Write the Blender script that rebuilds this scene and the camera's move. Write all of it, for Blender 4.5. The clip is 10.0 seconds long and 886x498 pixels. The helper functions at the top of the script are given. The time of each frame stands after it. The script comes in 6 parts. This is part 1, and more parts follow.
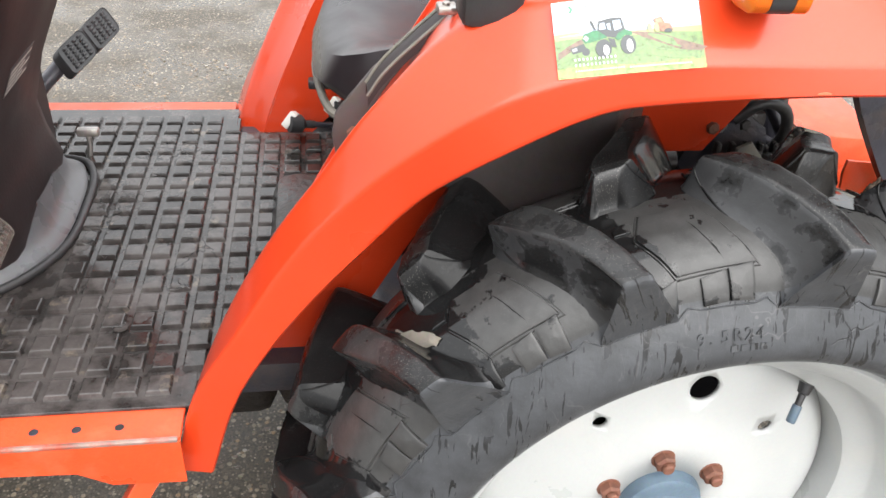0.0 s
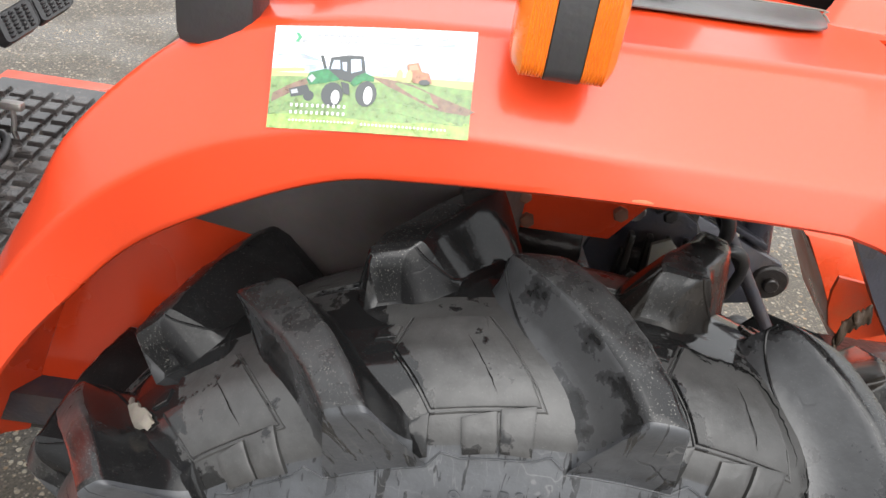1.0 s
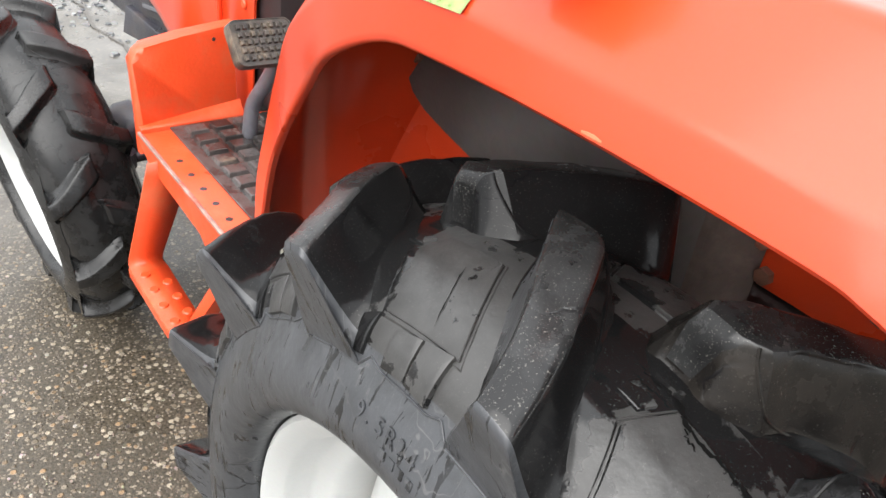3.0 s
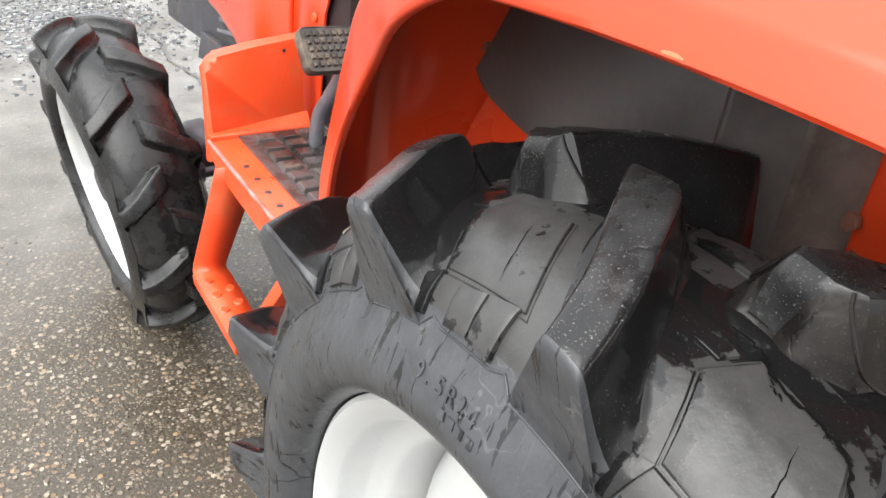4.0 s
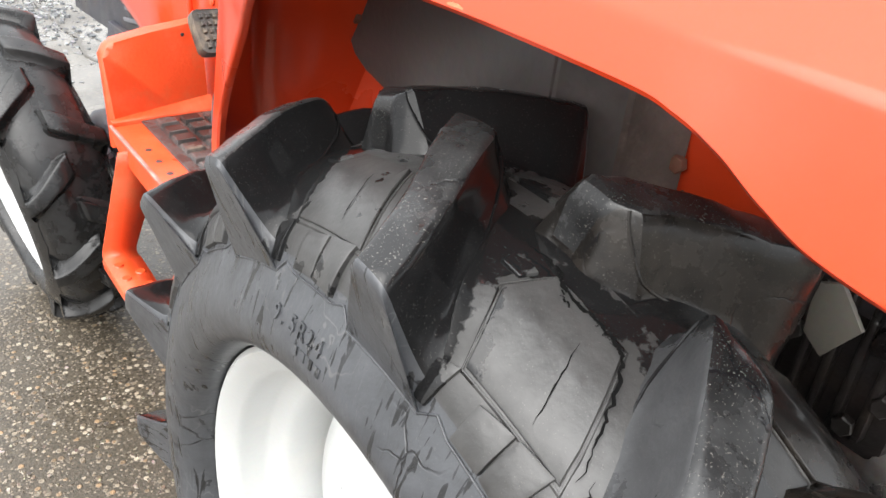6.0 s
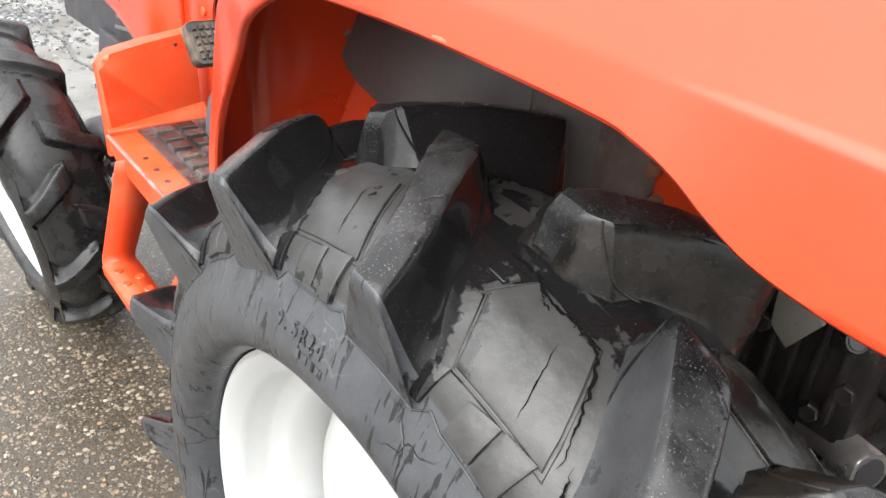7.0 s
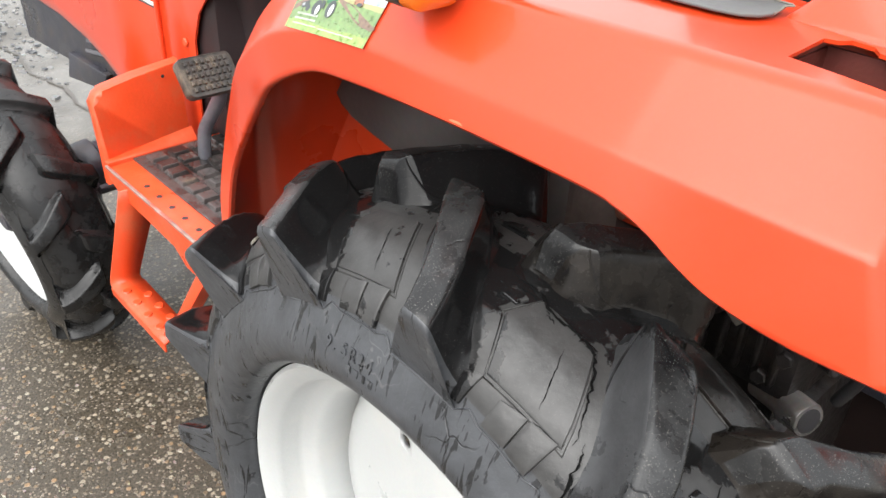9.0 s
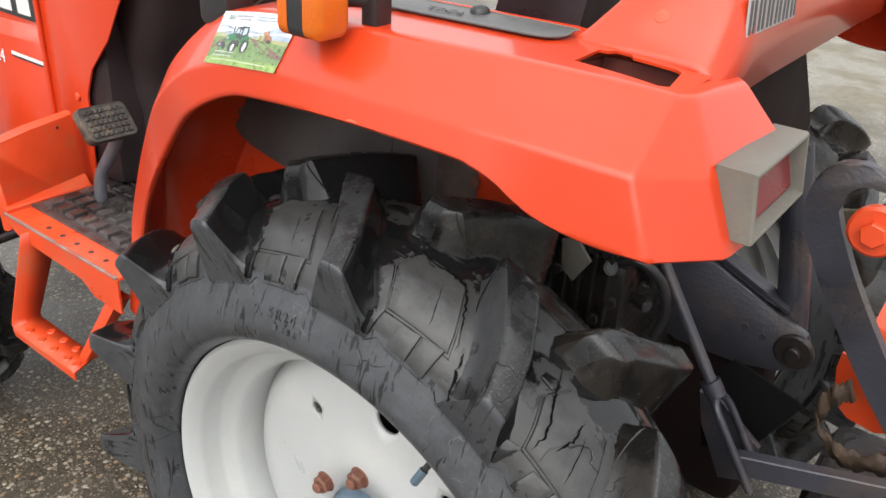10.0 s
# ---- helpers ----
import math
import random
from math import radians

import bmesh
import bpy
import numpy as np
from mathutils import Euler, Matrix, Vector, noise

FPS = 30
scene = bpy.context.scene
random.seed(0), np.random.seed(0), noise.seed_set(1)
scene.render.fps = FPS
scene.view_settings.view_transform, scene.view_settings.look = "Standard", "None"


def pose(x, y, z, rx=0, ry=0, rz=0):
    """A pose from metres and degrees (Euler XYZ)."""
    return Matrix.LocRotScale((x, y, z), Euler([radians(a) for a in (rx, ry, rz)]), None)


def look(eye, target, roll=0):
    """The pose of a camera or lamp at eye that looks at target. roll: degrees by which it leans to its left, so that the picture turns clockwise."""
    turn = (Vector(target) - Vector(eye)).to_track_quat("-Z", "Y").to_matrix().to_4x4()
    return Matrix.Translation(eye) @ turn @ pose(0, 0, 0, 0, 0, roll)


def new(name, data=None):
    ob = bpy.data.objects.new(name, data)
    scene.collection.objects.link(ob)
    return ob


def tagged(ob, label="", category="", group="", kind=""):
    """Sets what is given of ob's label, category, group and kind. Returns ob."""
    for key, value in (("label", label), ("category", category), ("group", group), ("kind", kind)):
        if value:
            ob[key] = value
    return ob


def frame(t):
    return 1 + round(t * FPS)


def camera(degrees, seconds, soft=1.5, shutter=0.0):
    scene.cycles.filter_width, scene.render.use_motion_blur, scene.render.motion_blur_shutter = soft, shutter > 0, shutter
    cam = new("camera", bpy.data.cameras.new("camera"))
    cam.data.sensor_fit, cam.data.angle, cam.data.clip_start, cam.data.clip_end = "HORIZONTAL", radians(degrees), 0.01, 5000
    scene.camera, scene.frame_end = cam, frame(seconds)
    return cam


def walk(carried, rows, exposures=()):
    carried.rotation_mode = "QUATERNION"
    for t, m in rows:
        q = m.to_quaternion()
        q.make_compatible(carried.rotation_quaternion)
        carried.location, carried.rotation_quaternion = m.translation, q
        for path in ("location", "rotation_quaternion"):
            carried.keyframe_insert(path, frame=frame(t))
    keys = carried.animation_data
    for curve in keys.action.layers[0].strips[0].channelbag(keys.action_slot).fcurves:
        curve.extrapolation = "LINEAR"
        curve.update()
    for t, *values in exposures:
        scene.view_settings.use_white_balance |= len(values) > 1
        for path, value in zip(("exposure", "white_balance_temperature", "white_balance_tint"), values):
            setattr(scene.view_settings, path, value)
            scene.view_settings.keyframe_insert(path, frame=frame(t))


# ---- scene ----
cam = camera(58.0, 10.0)
PATH = [
    (0, (-0.466, -0.62, 1.415), (-0.163, 1.017, 0.306), 4.1),
    (0.5, (-0.309, -0.529, 1.396), (0.001, 1.114, 0.297), 7.0),
    (1, (-0.132, -0.448, 1.391), (-0.08, 1.225, 0.296), 9.2),
    (1.5, (0.048, -0.412, 1.399), (-0.388, 1.189, 0.282), 8.7),
    (2, (0.102, -0.314, 1.348), (-0.683, 1.12, 0.196), 8.8),
    (2.5, (0.162, -0.267, 1.335), (-0.901, 0.98, 0.187), 8.6),
    (3, (0.264, -0.267, 1.306), (-1.025, 0.808, 0.218), 7.7),
    (4.3, (0.283, -0.284, 1.23), (-1.153, 0.699, 0.244), 6.6),
    (4.5, (0.287, -0.289, 1.226), (-1.147, 0.702, 0.246), 7.1),
    (5, (0.312, -0.288, 1.237), (-1.099, 0.729, 0.25), 7.3),
    (5.5, (0.345, -0.262, 1.242), (-1.017, 0.803, 0.238), 6.6),
    (6, (0.37, -0.249, 1.247), (-0.969, 0.838, 0.234), 5.9),
    (7.5, (0.407, -0.288, 1.301), (-0.899, 0.818, 0.265), 4.8),
    (8, (0.423, -0.305, 1.322), (-0.865, 0.804, 0.269), 4.4),
    (8.5, (0.436, -0.32, 1.346), (-0.843, 0.782, 0.273), 3.9),
    (9, (0.432, -0.375, 1.394), (-0.788, 0.785, 0.314), 2.5),
    (9.5, (0.447, -0.506, 1.428), (-0.653, 0.826, 0.42), 2.9),
    (10, (0.577, -0.569, 1.42), (-0.459, 0.867, 0.49), 3.6),
]
walk(cam, [(t, look(eye, target, roll)) for t, eye, target, roll in PATH],
     [(0.0, 1.85), (0.5, 1.55), (1.0, 1.7), (2.5, 1.92), (4.5, 2.12), (6.0, 2.17), (7.5, 2.17), (8.5, 2.02), (9.0, 1.8), (9.5, 1.5), (10.0, 1.25)])

# ---- light: an overcast sky and its soft, high sun ----
world = bpy.data.worlds.new("overcast_sky")
scene.world = world
world.use_nodes = True
wn, wl = world.node_tree.nodes, world.node_tree.links
sky = wn.new("ShaderNodeTexSky")
sky.sky_type, sky.sun_disc = "NISHITA", False
sky.sun_elevation, sky.sun_rotation = radians(46), radians(165)
sky.air_density, sky.dust_density, sky.ozone_density = 1.0, 4.0, 1.0
grey = wn.new("ShaderNodeHueSaturation")
grey.inputs["Saturation"].default_value = 0.12
wl.new(sky.outputs[0], grey.inputs["Color"])
cloud = wn.new("ShaderNodeMix")
cloud.data_type = "RGBA"
cloud.inputs["Factor"].default_value = 0.75
cloud.inputs["B"].default_value = (5.6, 5.75, 5.9, 1)
wl.new(grey.outputs[0], cloud.inputs["A"])
# an overcast sky is nearly twice as bright overhead as at the horizon
where = wn.new("ShaderNodeTexCoord")
height = wn.new("ShaderNodeSeparateXYZ")
wl.new(where.outputs["Generated"], height.inputs[0])
fall = wn.new("ShaderNodeMapRange")
fall.inputs["To Min"].default_value, fall.inputs["To Max"].default_value = 0.56, 1.14
wl.new(height.outputs["Z"], fall.inputs["Value"])
dome = wn.new("ShaderNodeVectorMath")
dome.operation = "SCALE"
wl.new(cloud.outputs["Result"], dome.inputs[0])
wl.new(fall.outputs[0], dome.inputs["Scale"])
wl.new(dome.outputs[0], wn["Background"].inputs[0])
wn["Background"].inputs[1].default_value = 0.14
sun = new("sun", bpy.data.lights.new("sun", "SUN"))
sun.data.energy, sun.data.angle, sun.data.color = 1.1, radians(75), (1.0, 0.97, 0.93)
sun.matrix_world = look((0.9, -3.4, 3.6), (0, 0, 0))
scene.view_settings.exposure = 1.5


# ---- materials ----
def material(name, colour, rough, metal=0.0, vary=0.25, scale=6.0, grain=0.15, grain_scale=180.0, bump=0.0008,
             coat=0.0, spec=0.5, dirt=None, dirt_scale=3.0, dirt_amount=0.5, rough_vary=0.12):
    """A surface with broad stains, fine grain and a fine relief."""
    m = bpy.data.materials.new(name)
    m.use_nodes = True
    n, l = m.node_tree.nodes, m.node_tree.links
    b = n["Principled BSDF"]
    b.inputs["Metallic"].default_value = metal
    b.inputs["Coat Weight"].default_value = coat
    b.inputs["Coat Roughness"].default_value = 0.12
    b.inputs["Specular IOR Level"].default_value = spec
    co = n.new("ShaderNodeTexCoord")
    big, small = n.new("ShaderNodeTexNoise"), n.new("ShaderNodeTexNoise")
    big.inputs["Scale"].default_value, big.inputs["Detail"].default_value = scale, 6
    small.inputs["Scale"].default_value, small.inputs["Detail"].default_value = grain_scale, 4
    for t in (big, small):
        l.new(co.outputs["Object"], t.inputs["Vector"])
    mix = n.new("ShaderNodeMix")
    mix.data_type = "RGBA"
    lo = [c * (1 - vary) for c in colour]
    hi = [min(1, c * (1 + vary)) for c in colour]
    mix.inputs["A"].default_value, mix.inputs["B"].default_value = (*lo, 1), (*hi, 1)
    ramp = n.new("ShaderNodeMapRange")
    ramp.inputs["From Min"].default_value, ramp.inputs["From Max"].default_value = 0.3, 0.7
    l.new(big.outputs["Fac"], ramp.inputs["Value"])
    l.new(ramp.outputs[0], mix.inputs["Factor"])
    g = n.new("ShaderNodeMix")
    g.data_type, g.blend_type = "RGBA", "OVERLAY"
    g.inputs["Factor"].default_value = grain
    l.new(mix.outputs["Result"], g.inputs["A"])
    l.new(small.outputs["Color"], g.inputs["B"])
    col = g.outputs["Result"]
    if dirt:
        dn = n.new("ShaderNodeTexNoise")
        dn.inputs["Scale"].default_value, dn.inputs["Detail"].default_value, dn.inputs["Roughness"].default_value = dirt_scale, 8, 0.65
        l.new(co.outputs["Object"], dn.inputs["Vector"])
        dr = n.new("ShaderNodeMapRange")
        dr.inputs["From Min"].default_value, dr.inputs["From Max"].default_value = 0.5, 0.68
        dr.inputs["To Max"].default_value = dirt_amount
        l.new(dn.outputs["Fac"], dr.inputs["Value"])
        dm = n.new("ShaderNodeMix")
        dm.data_type = "RGBA"
        dm.inputs["B"].default_value = (*dirt, 1)
        l.new(dr.outputs[0], dm.inputs["Factor"])
        l.new(col, dm.inputs["A"])
        col = dm.outputs["Result"]
    l.new(col, b.inputs["Base Color"])
    rr = n.new("ShaderNodeMapRange")
    rr.inputs["To Min"].default_value, rr.inputs["To Max"].default_value = max(0.02, rough - rough_vary), min(1, rough + rough_vary)
    rr.inputs["From Min"].default_value, rr.inputs["From Max"].default_value = 0.3, 0.7
    l.new(big.outputs["Fac"], rr.inputs["Value"])
    l.new(rr.outputs[0], b.inputs["Roughness"])
    if bump:
        bp = n.new("ShaderNodeBump")
        bp.inputs["Distance"].default_value = bump
        l.new(small.outputs["Fac"], bp.inputs["Height"])
        l.new(bp.outputs[0], b.inputs["Normal"])
    return m


ORANGE = material("orange_paint", (0.55, 0.0425, 0.010), 0.30, vary=0.05, scale=3, grain=0.03, bump=0.0, coat=0.55, spec=0.25, rough_vary=0.05,
                  dirt=(0.60, 0.060, 0.022), dirt_scale=5, dirt_amount=0.25)
ORANGE_WORN = material("worn_orange_paint", (0.62, 0.060, 0.014), 0.36, vary=0.1, scale=9, grain=0.12, bump=0.0004,
                       dirt=(0.42, 0.13, 0.06), dirt_scale=14, dirt_amount=0.45)
WHITE = material("white_rim_paint", (0.43, 0.44, 0.435), 0.36, vary=0.05, scale=5, grain=0.05, bump=0.0003,
                 dirt=(0.52, 0.50, 0.46), dirt_scale=9, dirt_amount=0.35)
BLACK = material("black_plastic", (0.022, 0.021, 0.022), 0.42, vary=0.3, bump=0.0004)
VINYL = material("black_vinyl", (0.020, 0.016, 0.018), 0.34, vary=0.3, scale=10, grain_scale=500, bump=0.0001)
COWL = material("dark_brown_cowl", (0.016, 0.010, 0.0105), 0.55, vary=0.4, scale=6, bump=0.0004)
HOUSING = material("matt_brown_housing", (0.015, 0.009, 0.008), 0.8, vary=0.3, scale=8, bump=0.0006, spec=0.12)
IRON = material("dark_grey_painted_steel", (0.036, 0.036, 0.046), 0.36, metal=0.2, vary=0.25, scale=9, dirt=(0.10, 0.07, 0.05), dirt_scale=11, dirt_amount=0.5)
GREASE = material("greasy_cast_iron", (0.019, 0.016, 0.015), 0.36, metal=0.2, vary=0.5, scale=14, bump=0.003, grain_scale=60, dirt=(0.036, 0.025, 0.018), dirt_scale=17)
STEEL = material("bare_steel", (0.42, 0.40, 0.38), 0.34, metal=0.85, vary=0.2, scale=20, dirt=(0.2, 0.11, 0.06), dirt_scale=20)
RUST = material("rusty_steel", (0.20, 0.085, 0.055), 0.7, metal=0.2, vary=0.35, scale=60, bump=0.001, dirt=(0.09, 0.05, 0.045), dirt_scale=60)
BLUE = material("blue_grey_plastic", (0.10, 0.145, 0.19), 0.45, vary=0.15, scale=20)
AMBER = material("amber_lens", (0.62, 0.135, 0.008), 0.2, vary=0.10, scale=20, bump=0.0, coat=0.4)
GREYPL = material("weathered_grey_plastic", (0.140, 0.129, 0.107), 0.6, vary=0.12, scale=12, bump=0.0006, dirt=(0.095, 0.083, 0.066), dirt_scale=14)
REDLENS = material("red_lens", (0.16, 0.009, 0.016), 0.3, vary=0.1, bump=0.0)
MUD = material("brown_worn_belting", (0.042, 0.024, 0.012), 0.75, vary=0.35, scale=30, bump=0.003, grain_scale=80)


def plain(name, colour, rough=0.45):
    m = bpy.data.materials.new(name)
    m.use_nodes = True
    b = m.node_tree.nodes["Principled BSDF"]
    b.inputs["Base Color"].default_value, b.inputs["Roughness"].default_value = (*colour, 1), rough
    return m


def wet_rubber(name, dry, wet, amount, seed, streaks=False, soft=0.04, matt=0.40, grit=0.3, shine=0.12, mud=None, tread=0, spec=0.42):
    """Black rubber, part wet: patches that have dried grey, dark wet streaks, hair cracks."""
    m = bpy.data.materials.new(name)
    m.use_nodes = True
    n, l = m.node_tree.nodes, m.node_tree.links
    b = n["Principled BSDF"]
    co = n.new("ShaderNodeTexCoord")
    mp = n.new("ShaderNodeMapping")
    mp.inputs["Location"].default_value = (seed, seed * 1.7, seed * 0.3)
    inf = n.new("ShaderNodeObjectInfo")
    jump = n.new("ShaderNodeVectorMath")
    jump.operation = "SCALE"
    jump.inputs[0].default_value = (7.0, 13.0, 5.0)
    l.new(inf.outputs["Random"], jump.inputs["Scale"])
    moved = n.new("ShaderNodeVectorMath")
    l.new(co.outputs["Object"], moved.inputs[0])
    l.new(jump.outputs[0], moved.inputs[1])
    l.new(moved.outputs[0], mp.inputs["Vector"])

    def tex(scale, detail, rough=0.55):
        t = n.new("ShaderNodeTexNoise")
        t.inputs["Scale"].default_value, t.inputs["Detail"].default_value, t.inputs["Roughness"].default_value = scale, detail, rough
        l.new(mp.outputs[0], t.inputs["Vector"])
        return t.outputs["Fac"]

    def ramp(v, lo, hi, a=0.0, z=1.0):
        r = n.new("ShaderNodeMapRange")
        r.inputs["From Min"].default_value, r.inputs["From Max"].default_value = lo, hi
        r.inputs["To Min"].default_value, r.inputs["To Max"].default_value = a, z
        l.new(v, r.inputs["Value"])
        return r.outputs[0]

    def mixc(f, a, c):
        x = n.new("ShaderNodeMix")
        x.data_type = "RGBA"
        l.new(f, x.inputs["Factor"])
        for s, v in (("A", a), ("B", c)):
            if isinstance(v, tuple):
                x.inputs[s].default_value = (*v, 1)
            else:
                l.new(v, x.inputs[s])
        return x.outputs["Result"]

    patch = ramp(tex(13, 8, 0.62), amount - soft * 0.5, amount + soft)
    if tread:
        # water lies at the foot of each lug's rear flank and along the middle; the panels between have dried
        def op(kind, *vs):
            x = n.new("ShaderNodeMath")
            x.operation = kind
            for i, v in enumerate(vs):
                if isinstance(v, (int, float)):
                    x.inputs[i].default_value = v
                else:
                    l.new(v, x.inputs[i])
            return x.outputs[0]
        at = n.new("ShaderNodeSeparateXYZ")
        l.new(co.outputs["Object"], at.inputs[0])
        turn = op("MULTIPLY", op("ARCTAN2", at.outputs["X"], at.outputs["Z"]), tread / (2 * math.pi))
        turn = op("ADD", turn, op("MULTIPLY", op("GREATER_THAN", at.outputs["Y"], 0.0), 0.5))
        side = op("ABSOLUTE", at.outputs["Y"])
        behind = op("FRACT", op("SUBTRACT", turn, op("MULTIPLY_ADD", side, 2.85, -0.17)))
        foot = ramp(behind, 0.24, 0.46, -0.16, 0.10)
        middle = ramp(side, 0.018, 0.045, -0.14, 0.0)
        patch = ramp(op("ADD", op("ADD", tex(16, 8, 0.62), foot), middle), amount - soft * 0.5, amount + soft)
    if streaks:
        # water has run straight down the wall in short slanting dashes
        runs = n.new("ShaderNodeMapping")
        runs.inputs["Scale"].default_value = (150, 60, 17)
        runs.inputs["Rotation"].default_value = (0, radians(9), 0)
        l.new(co.outputs["Object"], runs.inputs["Vector"])
        st = n.new("ShaderNodeTexNoise")
        st.inputs["Scale"].default_value, st.inputs["Detail"].default_value, st.inputs["Roughness"].default_value = 1.0, 3, 0.5
        st.inputs["Distortion"].default_value = 0.6
        l.new(runs.outputs[0], st.inputs["Vector"])
        wet_run = n.new("ShaderNodeMath")
        wet_run.operation = "MULTIPLY"
        l.new(ramp(st.outputs["Fac"], 0.585, 0.64), wet_run.inputs[0])
        l.new(ramp(tex(9, 4), 0.38, 0.52), wet_run.inputs[1])
        patch = ramp(wet_run.outputs[0], 0, 1, 1, 0)
    tone = mixc(ramp(tex(55, 5), 0.3, 0.75), tuple(c * 0.7 for c in dry), tuple(c * 1.35 for c in dry))
    film = ramp(tex(11, 6, 0.6), 0.40, 0.62, 0.0, 0.5)
    tone = mixc(film, tone, tuple(c * 1.5 for c in dry))
    base = mixc(patch, wet, tone)
    if streaks:
        # fine pale scuffs where the rubber has crazed
        far_off = n.new("ShaderNodeMath")
        far_off.operation = "SUBTRACT"
        far_off.inputs[1].default_value = 0.5
        l.new(tex(17, 3, 0.5), far_off.inputs[0])
        craze = n.new("ShaderNodeMath")
        craze.operation = "ABSOLUTE"
        l.new(far_off.outputs[0], craze.inputs[0])
        scuff = n.new("ShaderNodeMath")
        scuff.operation = "MULTIPLY"
        l.new(ramp(craze.outputs[0], 0.002, 0.008, 0.6, 0.0), scuff.inputs[0])
        l.new(ramp(tex(12, 4), 0.50, 0.62), scuff.inputs[1])
        base = mixc(scuff.outputs[0], base, (0.12, 0.12, 0.12))
        for spread, lean, paler in (((150, 60, 9), -34, 0.13), ((120, 60, 7), 28, 0.012), ((190, 60, 12), -8, 0.10)):
            lay = n.new("ShaderNodeMapping")
            lay.inputs["Scale"].default_value, lay.inputs["Rotation"].default_value = spread, (0, radians(lean), 0)
            l.new(co.outputs["Object"], lay.inputs["Vector"])
            hair = n.new("ShaderNodeTexNoise")
            hair.inputs["Scale"].default_value, hair.inputs["Detail"].default_value, hair.inputs["Distortion"].default_value = 0.5, 2, 0.4
            l.new(lay.outputs[0], hair.inputs["Vector"])
            off = n.new("ShaderNodeMath")
            off.operation = "SUBTRACT"
            off.inputs[1].default_value = 0.5
            l.new(hair.outputs["Fac"], off.inputs[0])
            near = n.new("ShaderNodeMath")
            near.operation = "ABSOLUTE"
            l.new(off.outputs[0], near.inputs[0])
            cover = n.new("ShaderNodeMath")
            cover.operation = "MULTIPLY"
            l.new(ramp(near.outputs[0], 0.002, 0.010, 0.42, 0.0), cover.inputs[0])
            l.new(ramp(tex(8 + lean * 0.1, 4), 0.52, 0.60), cover.inputs[1])
            base = mixc(cover.outputs[0], base, (paler, paler, paler))
    vo = n.new("ShaderNodeTexVoronoi")
    vo.feature = "DISTANCE_TO_EDGE"
    vo.inputs["Scale"].default_value = 13
    wob = n.new("ShaderNodeMix")
    wob.data_type = "VECTOR"
    wob.inputs["Factor"].default_value = 0.12
    nz = n.new("ShaderNodeTexNoise")
    nz.inputs["Scale"].default_value, nz.inputs["Detail"].default_value = 9, 5
    l.new(mp.outputs[0], nz.inputs["Vector"])
    l.new(mp.outputs[0], wob.inputs["A"])
    l.new(nz.outputs["Color"], wob.inputs["B"])
    l.new(wob.outputs["Result"], vo.inputs["Vector"])
    crackmask = ramp(tex(5, 3), 0.60, 0.66) if tread else ramp(tex(5, 3), 0.52, 0.59)
    line = ramp(vo.outputs["Distance"], 0.004, 0.016, 1.0, 0.0)
    mul = n.new("ShaderNodeMath")
    mul.operation = "MULTIPLY"
    l.new(line, mul.inputs[0])
    l.new(crackmask, mul.inputs[1])
    base = mixc(mul.outputs[0], base, (0.006, 0.006, 0.007))
    speck = ramp(tex(700, 2), 0.67 - 0.05 * grit, 0.72 - 0.05 * grit, 0.0, grit * 0.7)
    base = mixc(speck, base, (0.20, 0.19, 0.17))
    if mud:
        base = mixc(ramp(tex(17, 7, 0.7), 0.60, 0.68, 0.0, 0.8), base, mud)
    l.new(base, b.inputs["Base Color"])
    l.new(ramp(patch, 0, 1, shine, matt), b.inputs["Roughness"])
    b.inputs["Specular IOR Level"].default_value = spec
    bp = n.new("ShaderNodeBump")
    bp.inputs["Distance"].default_value = 0.0014
    h = n.new("ShaderNodeMath")
    h.operation = "SUBTRACT"
    l.new(tex(70, 6), h.inputs[0])
    l.new(mul.outputs[0], h.inputs[1])
    l.new(h.outputs[0], bp.inputs["Height"])
    l.new(ramp(patch, 0, 1, 0.12, 0.6), bp.inputs["Strength"])
    l.new(bp.outputs[0], b.inputs["Normal"])
    return m


# near black without sheen: on the tread it paints the shade inside cracks
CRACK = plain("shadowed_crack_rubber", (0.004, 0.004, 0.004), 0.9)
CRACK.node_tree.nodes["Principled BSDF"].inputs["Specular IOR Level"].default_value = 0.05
TYRE = wet_rubber("part_wet_tyre_rubber", (0.035, 0.0345, 0.034), (0.0085, 0.0085, 0.0088), 0.468, 1.0, False, 0.02, 0.36, 0.25, 0.09, None, 14)
TYRE_WET = wet_rubber("wet_lug_rubber", (0.013, 0.0132, 0.0135), (0.0085, 0.0085, 0.0088), 0.58, 6.0, False, 0.06, 0.30, 0.3, 0.13, spec=0.2)
# paler copy of the lug rubber: sky reflection painted into the front flanks
FLANK_SKYLIT = wet_rubber("part_wet_skylit_rubber", (0.032, 0.0325, 0.034), (0.010, 0.010, 0.0103), 0.47, 11.0, False, 0.04, 0.30, 0.25, 0.12)
LUG_TOP = wet_rubber("gritty_lug_rubber", (0.024, 0.0245, 0.025), (0.011, 0.011, 0.0113), 0.48, 5.0, False, 0.10, 0.33, 0.75, 0.18, spec=0.36)
TYRE_MUD = wet_rubber("mud_stained_lug_rubber", (0.022, 0.0185, 0.0155), (0.0085, 0.0075, 0.0068), 0.50, 3.0, False, 0.12, 0.36, 0.3, 0.18, spec=0.28)
CAKED = wet_rubber("mud_caked_lug_rubber", (0.115, 0.094, 0.068), (0.05, 0.042, 0.032), 0.42, 8.0, False, 0.15, 0.7, 0.2, 0.4, spec=0.2)
